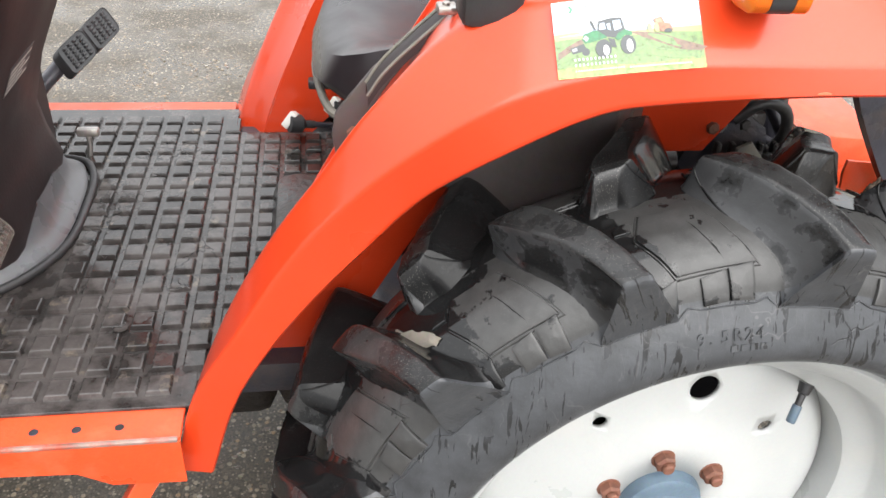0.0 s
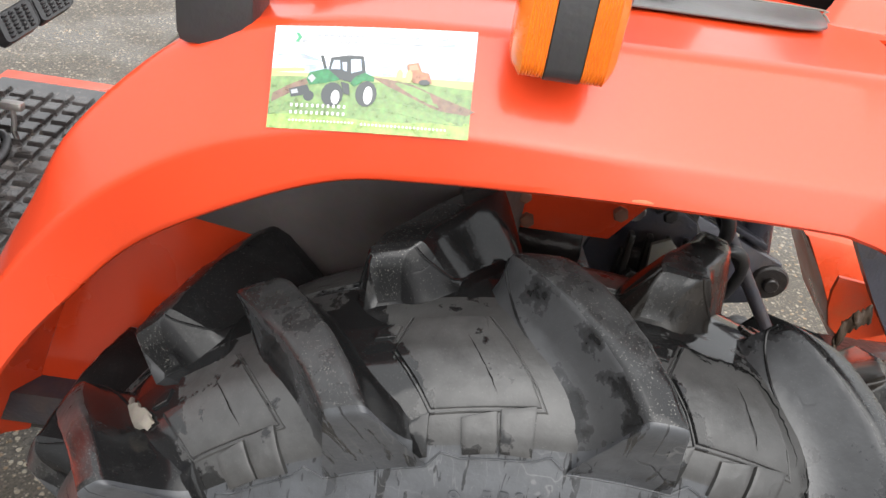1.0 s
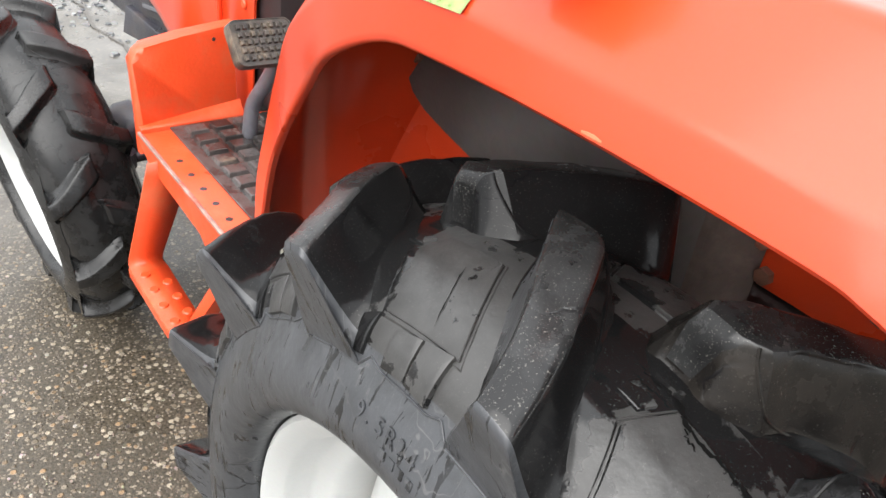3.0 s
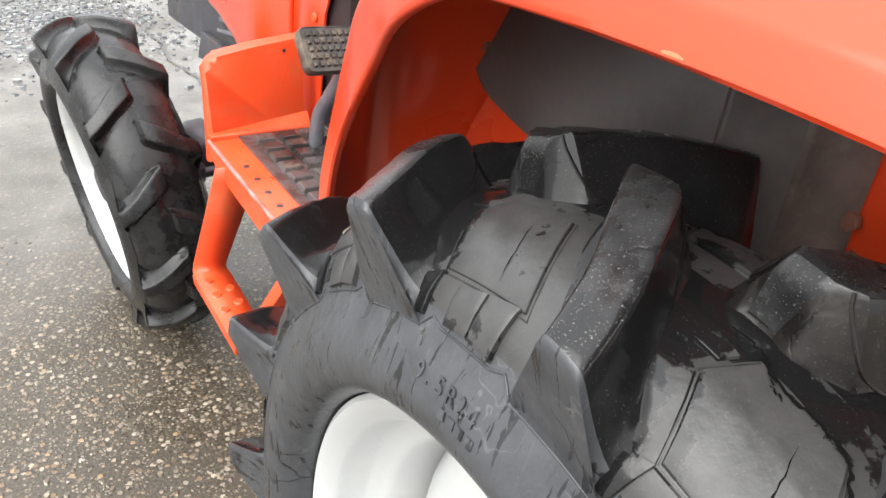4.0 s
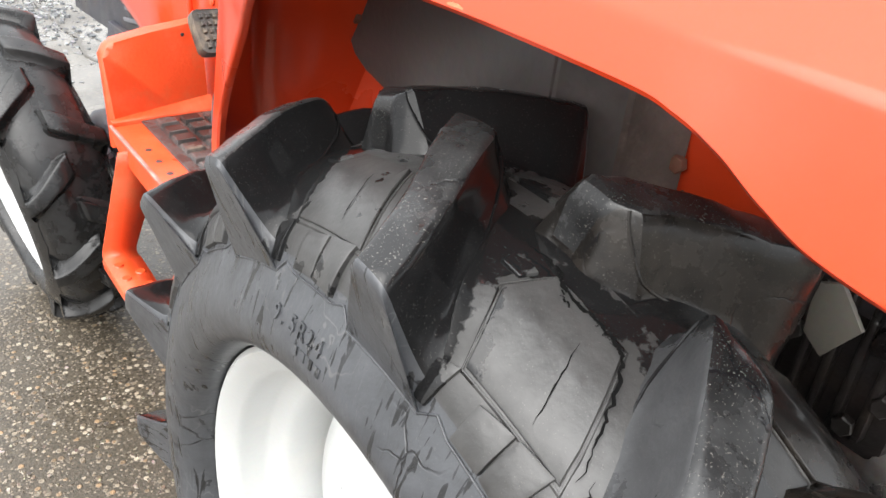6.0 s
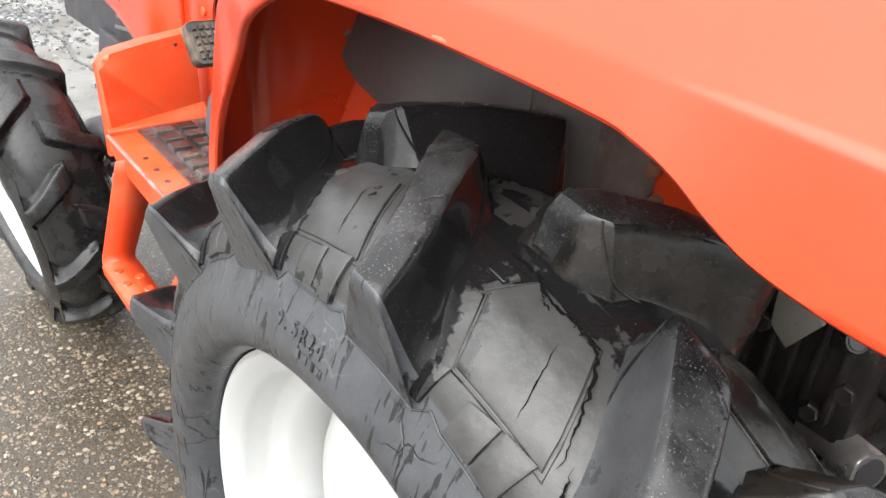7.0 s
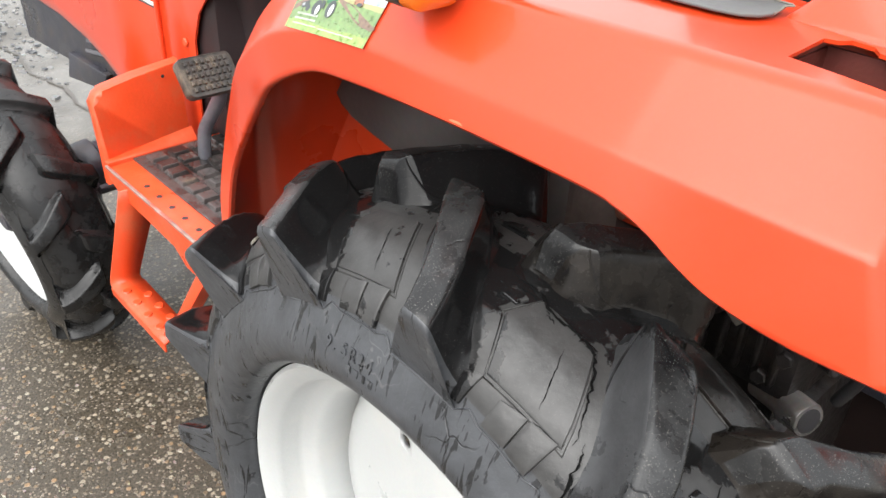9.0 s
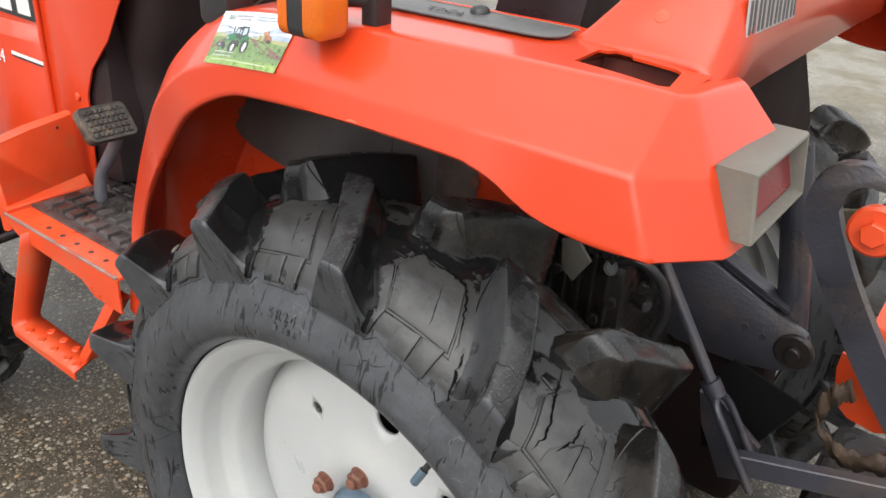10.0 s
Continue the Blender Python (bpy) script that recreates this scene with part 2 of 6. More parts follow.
TYRE_DULL = wet_rubber("dull_tyre_rubber", (0.019, 0.0195, 0.020), (0.009, 0.009, 0.0093), 0.50, 4.0, False, 0.08, 0.40, 0.2, 0.22, spec=0.35)
MAT = wet_rubber("wet_mat_rubber", (0.052, 0.046, 0.044), (0.022, 0.019, 0.018), 0.48, 9.0, False, 0.08, 0.24, 0.3, 0.10, (0.13, 0.105, 0.082), spec=0.55)
SIDEWALL = wet_rubber("streaked_sidewall_rubber", (0.041, 0.043, 0.047), (0.014, 0.0143, 0.015), 0.40, 2.0, True, 0.04, 0.36)


def asphalt():
    """Worn wet asphalt with its stones bare; smoother and puddled away from the tractor's side."""
    m = bpy.data.materials.new("wet_asphalt")
    m.use_nodes = True
    n, l = m.node_tree.nodes, m.node_tree.links
    b = n["Principled BSDF"]
    co = n.new("ShaderNodeTexCoord")

    def ramp(v, lo, hi, a=0.0, z=1.0):
        r = n.new("ShaderNodeMapRange")
        r.inputs["From Min"].default_value, r.inputs["From Max"].default_value = lo, hi
        r.inputs["To Min"].default_value, r.inputs["To Max"].default_value = a, z
        l.new(v, r.inputs["Value"])
        return r.outputs[0]

    def mixc(f, a, c):
        x = n.new("ShaderNodeMix")
        x.data_type = "RGBA"
        l.new(f, x.inputs["Factor"])
        for s, v in (("A", a), ("B", c)):
            if isinstance(v, tuple):
                x.inputs[s].default_value = (*v, 1)
            else:
                l.new(v, x.inputs[s])
        return x.outputs["Result"]

    def math_(op, p, q):
        x = n.new("ShaderNodeMath")
        x.operation = op
        for i, v in enumerate((p, q)):
            if isinstance(v, (int, float)):
                x.inputs[i].default_value = v
            else:
                l.new(v, x.inputs[i])
        return x.outputs[0]

    def noise_tex(scale, detail):
        t = n.new("ShaderNodeTexNoise")
        t.inputs["Scale"].default_value, t.inputs["Detail"].default_value = scale, detail
        l.new(co.outputs["Object"], t.inputs["Vector"])
        return t.outputs["Fac"]

    def stones(scale, share, edge):
        vo = n.new("ShaderNodeTexVoronoi")
        vo.inputs["Scale"].default_value = scale
        l.new(co.outputs["Object"], vo.inputs["Vector"])
        sep = n.new("ShaderNodeSeparateColor")
        l.new(vo.outputs["Color"], sep.inputs[0])
        wob = math_("ADD", vo.outputs["Distance"], math_("MULTIPLY", noise_tex(scale * 3, 3), 0.25))
        return math_("MULTIPLY", ramp(wob, edge, edge + 0.12, 1, 0), ramp(sep.outputs[0], share, share + 0.06)), sep.outputs[1], sep.outputs[2]

    b.inputs["Specular IOR Level"].default_value = 0.45
    s1, tone1, warm1 = stones(62, 0.35, 0.42)
    s2, tone2, warm2 = stones(130, 0.35, 0.42)
    tar = mixc(ramp(noise_tex(170, 5), 0.3, 0.7), (0.024, 0.020, 0.015), (0.095, 0.078, 0.056))
    c1 = mixc(tone1, (0.09, 0.068, 0.045), mixc(warm1, (0.36, 0.32, 0.25), (0.30, 0.19, 0.10)))
    c2 = mixc(tone2, (0.075, 0.06, 0.045), (0.27, 0.225, 0.17))
    base = mixc(s1, mixc(s2, tar, c2), c1)
    xyz = n.new("ShaderNodeSeparateXYZ")
    l.new(co.outputs["Object"], xyz.inputs[0])
    # forward of the tractor the yard is smooth concrete under a film of water
    ahead = ramp(math_("ADD", math_("ADD", xyz.outputs["X"], math_("MULTIPLY", xyz.outputs["Y"], 0.35)), math_("MULTIPLY", noise_tex(0.8, 6), 1.6)), -1.55, -0.75, 1, 0)
    smooth = mixc(ramp(noise_tex(6, 7), 0.35, 0.65), (0.085, 0.080, 0.072), (0.15, 0.142, 0.128))
    base = mixc(math_("MULTIPLY", ahead, 0.78), base, smooth)
    sandy = ramp(math_("ADD", math_("ADD", xyz.outputs["Y"], math_("MULTIPLY", xyz.outputs["X"], 0.4)), noise_tex(0.9, 5)), 4.6, 5.6)
    base = mixc(math_("MULTIPLY", sandy, 0.8), base, mixc(ramp(noise_tex(14, 6), 0.35, 0.65), (0.13, 0.112, 0.068), (0.22, 0.19, 0.13)))
    l.new(base, b.inputs["Base Color"])
    film = ramp(noise_tex(2.2, 5), 0.42, 0.60)
    l.new(math_("SUBTRACT", ramp(film, 0, 1, 0.52, 0.20), math_("MULTIPLY", ahead, 0.06)), b.inputs["Roughness"])
    bp = n.new("ShaderNodeBump")
    bp.inputs["Distance"].default_value = 0.004
    l.new(math_("ADD", math_("ADD", s1, math_("MULTIPLY", s2, 0.5)), math_("MULTIPLY", noise_tex(120, 4), 0.6)), bp.inputs["Height"])
    l.new(math_("SUBTRACT", ramp(film, 0, 1, 0.9, 0.45), math_("MULTIPLY", ahead, 0.42)), bp.inputs["Strength"])
    l.new(bp.outputs[0], b.inputs["Normal"])
    return m


ASPHALT = asphalt()


# ---- mesh helpers ----
def finish(bm, name, mats, parent=None, label="", smooth=40):
    me = bpy.data.meshes.new(name)
    bmesh.ops.recalc_face_normals(bm, faces=bm.faces)
    bm.to_mesh(me)
    bm.free()
    for m in mats if isinstance(mats, (list, tuple)) else [mats]:
        me.materials.append(m)
    if smooth:
        me.shade_smooth()
        me.set_sharp_from_angle(angle=radians(smooth))
    ob = new(name, me)
    ob.parent = parent
    if label:
        ob["label"] = label
    return ob


def part(name, bm, mats, parent, label="", smooth=40):
    return finish(bm, name, mats, parent, label, smooth)


def thicken(ob, t, offset=-1.0):
    s = ob.modifiers.new("thickness", "SOLIDIFY")
    s.thickness, s.offset = t, offset
    return ob


def grid(bm, rows, close_rows=False, close_cols=False, mat=0):
    vs = [[bm.verts.new(p) for p in r] for r in rows]
    a, b = len(vs), len(vs[0])
    for i in range(a if close_rows else a - 1):
        for j in range(b if close_cols else b - 1):
            q = [vs[i][j], vs[(i + 1) % a][j], vs[(i + 1) % a][(j + 1) % b], vs[i][(j + 1) % b]]
            f = bm.faces.new(q)
            f.material_index = mat
    return vs


def box(bm, lo, hi, bevel=0.0, m=None, seg=2):
    c = [(a + b) / 2 for a, b in zip(lo, hi)]
    s = [b - a for a, b in zip(lo, hi)]
    g = bmesh.ops.create_cube(bm, size=1.0)["verts"]
    bmesh.ops.scale(bm, vec=s, verts=g)
    bmesh.ops.translate(bm, vec=c, verts=g)
    if bevel:
        es = list({e for v in g for e in v.link_edges})
        r = bmesh.ops.bevel(bm, geom=es, offset=bevel, segments=seg, affect="EDGES", profile=0.5)
        g = list({v for f in r["faces"] for v in f.verts} | {v for v in g if v.is_valid})
    if m is not None:
        bmesh.ops.transform(bm, matrix=m, verts=g)
    return g


def tube(bm, pts, r, seg=14, cap=True):
    """A round bar through the points; r is one radius or one for each point."""
    pts = [Vector(p) for p in pts]
    rs = r if isinstance(r, (list, tuple)) else [r] * len(pts)
    rows, side = [], None
    for i, p in enumerate(pts):
        d = (pts[min(i + 1, len(pts) - 1)] - pts[max(i - 1, 0)]).normalized()
        if side is None:
            side = d.orthogonal().normalized()
        side = (side - d * side.dot(d)).normalized()
        up = d.cross(side)
        rows.append([p + rs[i] * (math.cos(a) * side + math.sin(a) * up) for a in (2 * math.pi * k / seg for k in range(seg))])
    vs = grid(bm, rows, close_cols=True)
    if cap:
        bm.faces.new(vs[0][::-1])
        bm.faces.new(vs[-1])
    return vs


def spline(pts, n=6, closed=False):
    """Points on a smooth curve through pts."""
    pts = [Vector(p) for p in pts]
    out, k = [], len(pts)
    for i in range(k if closed else k - 1):
        p0 = pts[(i - 1) % k] if closed or i else pts[0] * 2 - pts[1]
        p1, p2 = pts[i], pts[(i + 1) % k]
        p3 = pts[(i + 2) % k] if closed or i + 2 < k else p2 * 2 - p1
        for j in range(n):
            t = j / n
            out.append(0.5 * (2 * p1 + (p2 - p0) * t + (2 * p0 - 5 * p1 + 4 * p2 - p3) * t * t + (3 * p1 - p0 - 3 * p2 + p3) * t ** 3))
    if not closed:
        out.append(pts[-1])
    return out


def slab(bm, outline, depth, bevel=0.0, m=None):
    """A plate: the outline's points pushed along the vector depth."""
    depth = Vector(depth)
    a = [bm.verts.new(p) for p in outline]
    b = [bm.verts.new(Vector(p) + depth) for p in outline]
    fs = [bm.faces.new(a), bm.faces.new(b[::-1])]
    k = len(a)
    for i in range(k):
        fs.append(bm.faces.new((a[i], b[i], b[(i + 1) % k], a[(i + 1) % k])))
    vs = a + b
    if bevel:
        es = list({e for f in fs[:2] for e in f.edges})
        r = bmesh.ops.bevel(bm, geom=es, offset=bevel, segments=2, affect="EDGES", profile=0.5)
        vs = list({v for f in r["faces"] for v in f.verts} | {v for v in vs if v.is_valid})
    if m is not None:
        bmesh.ops.transform(bm, matrix=m, verts=vs)
    return vs


def lathe(bm, profile, centre=(0, 0, 0), seg=96, mat=0):
    """Turn (offset along y, radius) pairs round a y axis."""
    cx, cy, cz = centre
    rows = [[(cx + r * math.sin(a), cy + o, cz + r * math.cos(a)) for o, r in profile] for a in (2 * math.pi * k / seg for k in range(seg))]
    return grid(bm, rows, close_rows=True, mat=mat)


def disc(bm, centre, r, axis, depth, seg=20, bevel=0.0):
    """A short round boss along the axis."""
    c, ax = Vector(centre), Vector(axis).normalized()
    b = bevel or 0.0005
    return tube(bm, [c, c + ax * (depth - b), c + ax * depth], [r, r, r - b], seg)


def arc(cx, cz, r, a0, a1, n):
    return [(cx + r * math.cos(radians(a0 + (a1 - a0) * i / n)), cz + r * math.sin(radians(a0 + (a1 - a0) * i / n))) for i in range(n + 1)]
# ---- ground ----
GROUND = 0.0
bm = bmesh.new()
xs = [-400, -60, -12] + [-8 + 0.25 * i for i in range(49)] + [8, 20, 60, 400]
rows = [[Vector((x, y, 0.006 * (noise.noise(Vector((x * 0.9, y * 0.9, 0))) + 0.3) if abs(x) < 9 and abs(y) < 9 else 0)) + Vector((0, 0, GROUND)) for y in xs] for x in xs]
grid(bm, rows)
ground = tagged(finish(bm, "ground", ASPHALT), "wet worn asphalt yard with bare pale stones and puddles", "ground", kind="structure")
# ---- the tractor ----
MID = 0.620          # the tractor's middle line
tractor = tagged(new("tractor"), "orange compact farm tractor, wet, parked on worn asphalt", "tractor")


HALF = [(0.0, 0.497), (0.03, 0.4965), (0.06, 0.490), (0.085, 0.478), (0.102, 0.463), (0.111, 0.450), (0.117, 0.436), (0.126, 0.418), (0.134, 0.400), (0.139, 0.382),
        (0.139, 0.366), (0.133, 0.350), (0.119, 0.340), (0.104, 0.335), (0.090, 0.334), (0.075, 0.312)]
# along a lug: base offset, base radius, top offset, top radius, angle, half width at the top, flare of the foot
LUG = [(-0.022, 0.491, -0.009, 0.5, -4.7, 0.016, 0.01), (-0.019, 0.491, -0.005, 0.53, -4.4, 0.0195, 0.0217),
       (-0.012, 0.491, 0, 0.543, -3.8, 0.0215, 0.031), (0.008, 0.492, 0.013, 0.546, -2.6, 0.0225, 0.0372),
       (0.034, 0.491, 0.034, 0.545, -0.9, 0.0215, 0.0388), (0.058, 0.486, 0.057, 0.542, 0.9, 0.02, 0.0372),
       (0.079, 0.478, 0.081, 0.536, 2.8, 0.0185, 0.0341), (0.095, 0.467, 0.108, 0.527, 4.5, 0.0172, 0.0385),
       (0.106, 0.456, 0.13, 0.519, 5.6, 0.0163, 0.039), (0.113, 0.444, 0.1425, 0.5135, 6.2, 0.016, 0.035),
       (0.117, 0.436, 0.1445, 0.508, 6.2, 0.0175, 0.030), (0.119, 0.432, 0.1385, 0.486, 6.1, 0.0255, 0.022),
       (0.12, 0.43, 0.1315, 0.46, 6.0, 0.037, 0.013), (0.121, 0.427, 0.1245, 0.434, 5.9, 0.0485, 0.006),
       (0.122, 0.425, 0.1225, 0.427, 5.9, 0.051, 0.004)]
END_ROW = 18
# the lugs of the inner half are less worn: narrow nose, taller end
LUG_INNER = [(db + (0.009 if db < 0 else 0), rb, dt + (0.006 if dt < 0.01 else 0), rt + 0.13 * max(0.0, dt - 0.05), th - min(1.8, 0.3 + 45 * max(0.0, dt)), w * (0.65 if dt < 0.01 else 0.9), fl * (0.8 if dt < 0.05 else 1)) for db, rb, dt, rt, th, w, fl in LUG]
FLANK = [(1.25, 0), (0.95, 0.022), (0.7, 0.07), (0.46, 0.17), (0.27, 0.36), (0.13, 0.64), (0.055, 0.86), (0.01, 0.945), (-0.06, 0.982), (-0.16, 0.996), (-0.34, 1.0)]
SECTION = [(-1, u, h) for u, h in FLANK] + [(0, 0, 1.004)] + [(1, u, h) for u, h in FLANK[::-1]]
STRAIGHT = [(1.25, 0), (1.0, 0.06), (0.82, 0.20), (0.63, 0.40), (0.44, 0.60), (0.25, 0.80), (0.10, 0.945), (0.03, 0.980), (-0.02, 0.992), (-0.10, 0.999), (-0.34, 1.0)]
SECTION_INNER = [(-1, u, h) for u, h in STRAIGHT] + [(0, 0, 1.002)] + [(1, u, h) for u, h in STRAIGHT[::-1]]
# panels and blocks between two lugs: angle behind the lug, offset; then their height
PADS = [([(12.3, 0.1005), (9.0, 0.0597), (10.6, 0.029), (17.7, 0.029), (22.8, 0.098)], 0.0034),
        ([(6.9, 0.0475), (6.9, 0.039), (8.4, 0.034), (9.5, 0.036), (9.0, 0.0475)], 0.0030),
        ([(7.0, 0.1110), (12.2, 0.1020), (11.6, 0.1185), (9.6, 0.1190)], 0.0030),
        ([(15.2, 0.1045), (18.6, 0.1010), (18.7, 0.1170), (15.2, 0.1178)], 0.0036),
        ([(18.95, 0.1005), (22.3, 0.0975), (22.2, 0.1178), (18.95, 0.1170)], 0.0042)]


def on_tyre(scale, theta, d, r):
    a = radians(theta)
    return Vector((scale * r * math.sin(a), scale * d, scale * r * math.cos(a)))


def floor_at(d):
    d = abs(d)
    for (d0, r0), (d1, r1) in zip(HALF, HALF[1:8]):
        if d <= d1:
            return r0 + (r1 - r0) * (d - d0) / (d1 - d0)
    return 0.43


def lerp_off(r):
    """The side wall's offset at a radius."""
    for (d0, r0), (d1, r1) in zip(HALF[4:10], HALF[5:11]):
        if r0 >= r >= r1:
            return d0 + (d1 - d0) * (r0 - r) / (r0 - r1)
    return 0.139


def carcass(scale):
    bm = bmesh.new()
    prof = [(-d, r) for d, r in HALF[::-1]] + HALF[1:]
    prof = [tuple(p) for p in spline([Vector((d, r, 0)) for d, r in prof], 3)]
    rows = []
    for k in range(168):
        row = []
        for d, r, _ in prof:
            f = min(1.0, max(0.0, (0.392 - r) / 0.045)) if scale == 1.0 else 0.0
            row.append(on_tyre(scale, 360 * k / 168, d, r + 0.009 * f) + Vector((0.012 * f, 0, 0)))
        rows.append(row)
    grid(bm, rows, close_rows=True)
    for f in bm.faces:
        q = f.calc_center_median() / scale
        f.material_index = 1 if math.hypot(q.x, q.z) > 0.442 else 0
    return bm


def lug_mesh(scale, seed, low=1.0, wide=1.0, table=LUG, section=SECTION):
    """One lug of the half at negative offsets; low shrinks its height."""
    bm = bmesh.new()
    rag = random.Random(seed)
    fine = []
    for p, q in zip(table, table[1:]):
        fine += [p, tuple((x + y) / 2 for x, y in zip(p, q))]
    fine.append(table[-1])
    rows = []
    for db, rb, dt, rt, th, w, fl in fine:
        row = []
        jit = rag.uniform(-0.0009, 0.0009)
        for s, u, h in section:
            off = s * (w * wide + u * fl)
            hh = h * low
            row.append(on_tyre(scale, th + math.degrees(off / 0.52), -(db + (dt - db) * hh), rb - 0.003 + (rt - rb + 0.003) * hh + (jit if h > 0.9 else 0)))
        rows.append(row)
    # the mould's seam runs down each flank in an arc
    path = ((3, 7), (4, 5), (6, 4), (8, 3), (11, 2), (14, 0)) if section is SECTION else ((5, 7), (5, 5), (6, 3), (7, 2), (9, 1), (12, 0))
    for mirrored in (False, True):
        seam = [rows[i][len(SECTION) - 1 - j if mirrored else j] for i, j in path]
        tube(bm, spline(seam, 4), 0.0013 * scale, 6)
    first_face = len(bm.faces)
    vs = grid(bm, rows[:END_ROW + 1])
    bm.faces.ensure_lookup_table()
    wide_row = len(SECTION) - 1
    # slot 3, the front flank, takes the paler rubber that paints in skylight
    for i in range(END_ROW):
        for j in range(wide_row - len(FLANK) + 4):
            bm.faces[first_face + i * wide_row + j].material_index = 3 if j < len(FLANK) - 4 else 2
    bm.faces.new(vs[0])
    vs = grid(bm, rows[END_ROW:], mat=1)
    bm.faces.new(vs[-1])
    bmesh.ops.remove_doubles(bm, verts=bm.verts, dist=0.00002)
    return bm


def pad_mesh(scale, pad, hgt):
    bm = bmesh.new()
    ct, cd = sum(p[0] for p in pad) / len(pad), sum(p[1] for p in pad) / len(pad)
    dense = []
    for (t0, d0), (t1, d1) in zip(pad, pad[1:] + pad[:1]):
        dense += [(t0 + (t1 - t0) * q / 5, d0 + (d1 - d0) * q / 5) for q in range(5)]
    rows = []
    shape = ((1.04, -0.004), (1.0, hgt * 0.65), (0.985, hgt * 0.95), (0.955, hgt), (0.66, hgt + 0.0003), (0.33, hgt + 0.0003))
    if len(pad) == 5 and hgt > 0.0032:
        # the large panel lies inside a raised rim and a narrow channel
        shape = ((1.12, -0.004), (1.07, hgt * 0.2), (1.05, hgt * 0.4), (1.035, hgt * 0.35), (1.027, -0.001), (1.000, -0.001), (0.992, hgt * 0.75), (0.972, hgt), (0.66, hgt + 0.0003), (0.33, hgt + 0.0003))
    for shrink, h in shape:
        row = []
        for t, d in dense:
            tt, dd = ct + (t - ct) * shrink, cd + (d - cd) * shrink
            out = h * min(1, max(0, (abs(dd) - 0.085) / 0.03))
            row.append(on_tyre(scale, tt, -(dd + out), floor_at(dd) + h - out * 0.4))
        rows.append(row)
    vs = grid(bm, rows, close_cols=True)
    mid = cd if abs(cd) < 0.104 else cd + hgt * 0.9
    top = bm.verts.new(on_tyre(scale, ct, -mid, floor_at(cd) + hgt + 0.0003))
    for a, b in zip(vs[-1], vs[-1][1:] + vs[-1][:1]):
        bm.faces.new((a, b, top))
    return bm


def put_tyre(wheel, scale, centre, count, first, flip, rubber, lug_rubber, side_rubber, pads, low=1.0, wide=1.0):
    """Carcass, lugs and pads under the wheel. Angles run from the top to the rear."""
    base = Matrix.Translation(centre) @ (Matrix.Diagonal((1, -1, 1, 1)) if flip else Matrix.Identity(4))
    t = part("tyre", carcass(scale), [side_rubber, rubber], wheel, "black rubber tyre carcass, cracked, wet", 60)
    t.matrix_basis = base
    bm = bmesh.new()
    zig = [(0.3, 0.4255), (11.4, 0.4265), (13.0, 0.436), (15.0, 0.4315), (22.4, 0.4315), (24.2, 0.436)]
    for sd in (-1, 1):
        ring = []
        for k in range(count):
            for th, r in zig:
                ring.append((first + 360 / count * (k - 0.5 * (sd > 0)) + th, r))
        dense = []
        for (t0, r0), (t1, r1) in zip(ring, ring[1:] + [(ring[0][0] + 360, ring[0][1])]):
            dense += [(t0 + (t1 - t0) * q / 4, r0 + (r1 - r0) * q / 4) for q in range(4)]
        tube(bm, [on_tyre(scale, th, sd * (lerp_off(r) + 0.0004), r) for th, r in dense], 0.0010 * scale, 6)
    line = part("mould_line", bm, side_rubber, wheel, "", 60)
    line.matrix_basis = base
    kinds = [("tread_lug", [part("tread_lug", lug_mesh(scale, 5 + q, low, wide), [lug_rubber, side_rubber, LUG_TOP if pads else lug_rubber, FLANK_SKYLIT if pads else lug_rubber], wheel, "", 46) for q in range(3)])]
    inner = [part("tread_lug", lug_mesh(scale, 9 + q, low, wide, LUG_INNER, SECTION_INNER), [lug_rubber, side_rubber, LUG_TOP, FLANK_SKYLIT], wheel, "", 40) for q in range(2)] if pads else []
    if pads:
        kinds += [("tread_pad", [part("tread_pad", pad_mesh(scale, *p), rubber, wheel, "", 35)]) for p in PADS]
    for name, obs in kinds:
        spare = obs + (inner if name == "tread_lug" else [])
        for side in (0, 1):
            for k in range(count):
                m = base @ (Matrix.Diagonal((1, -1, 1, 1)) if side else Matrix.Identity(4)) @ pose(0, 0, 0, 0, first + 360 / count * (k - 0.5 * side), 0)
                pick = inner if inner and side and name == "tread_lug" else obs
                o = pick[k % len(pick)]
                if o in spare:
                    spare.remove(o)
                else:
                    o = new(name, o.data)
                    o.parent = wheel
                o.matrix_basis = m
                turn = (first + 360 / count * (k - 0.5 * side)) % 360
                if pads and (8 if side else 33) < turn < 125:
                    for slot in [q for i, q in enumerate(o.material_slots) if i not in (1, 2)]:
                        slot.link = "OBJECT"
                        slot.material = TYRE_MUD
                if pads and side and name == "tread_lug" and 30 < turn < 50:
                    o.material_slots[1].link = "OBJECT"
                    o.material_slots[1].material = CAKED
    if pads:
        split(wheel, base, scale, count, first)


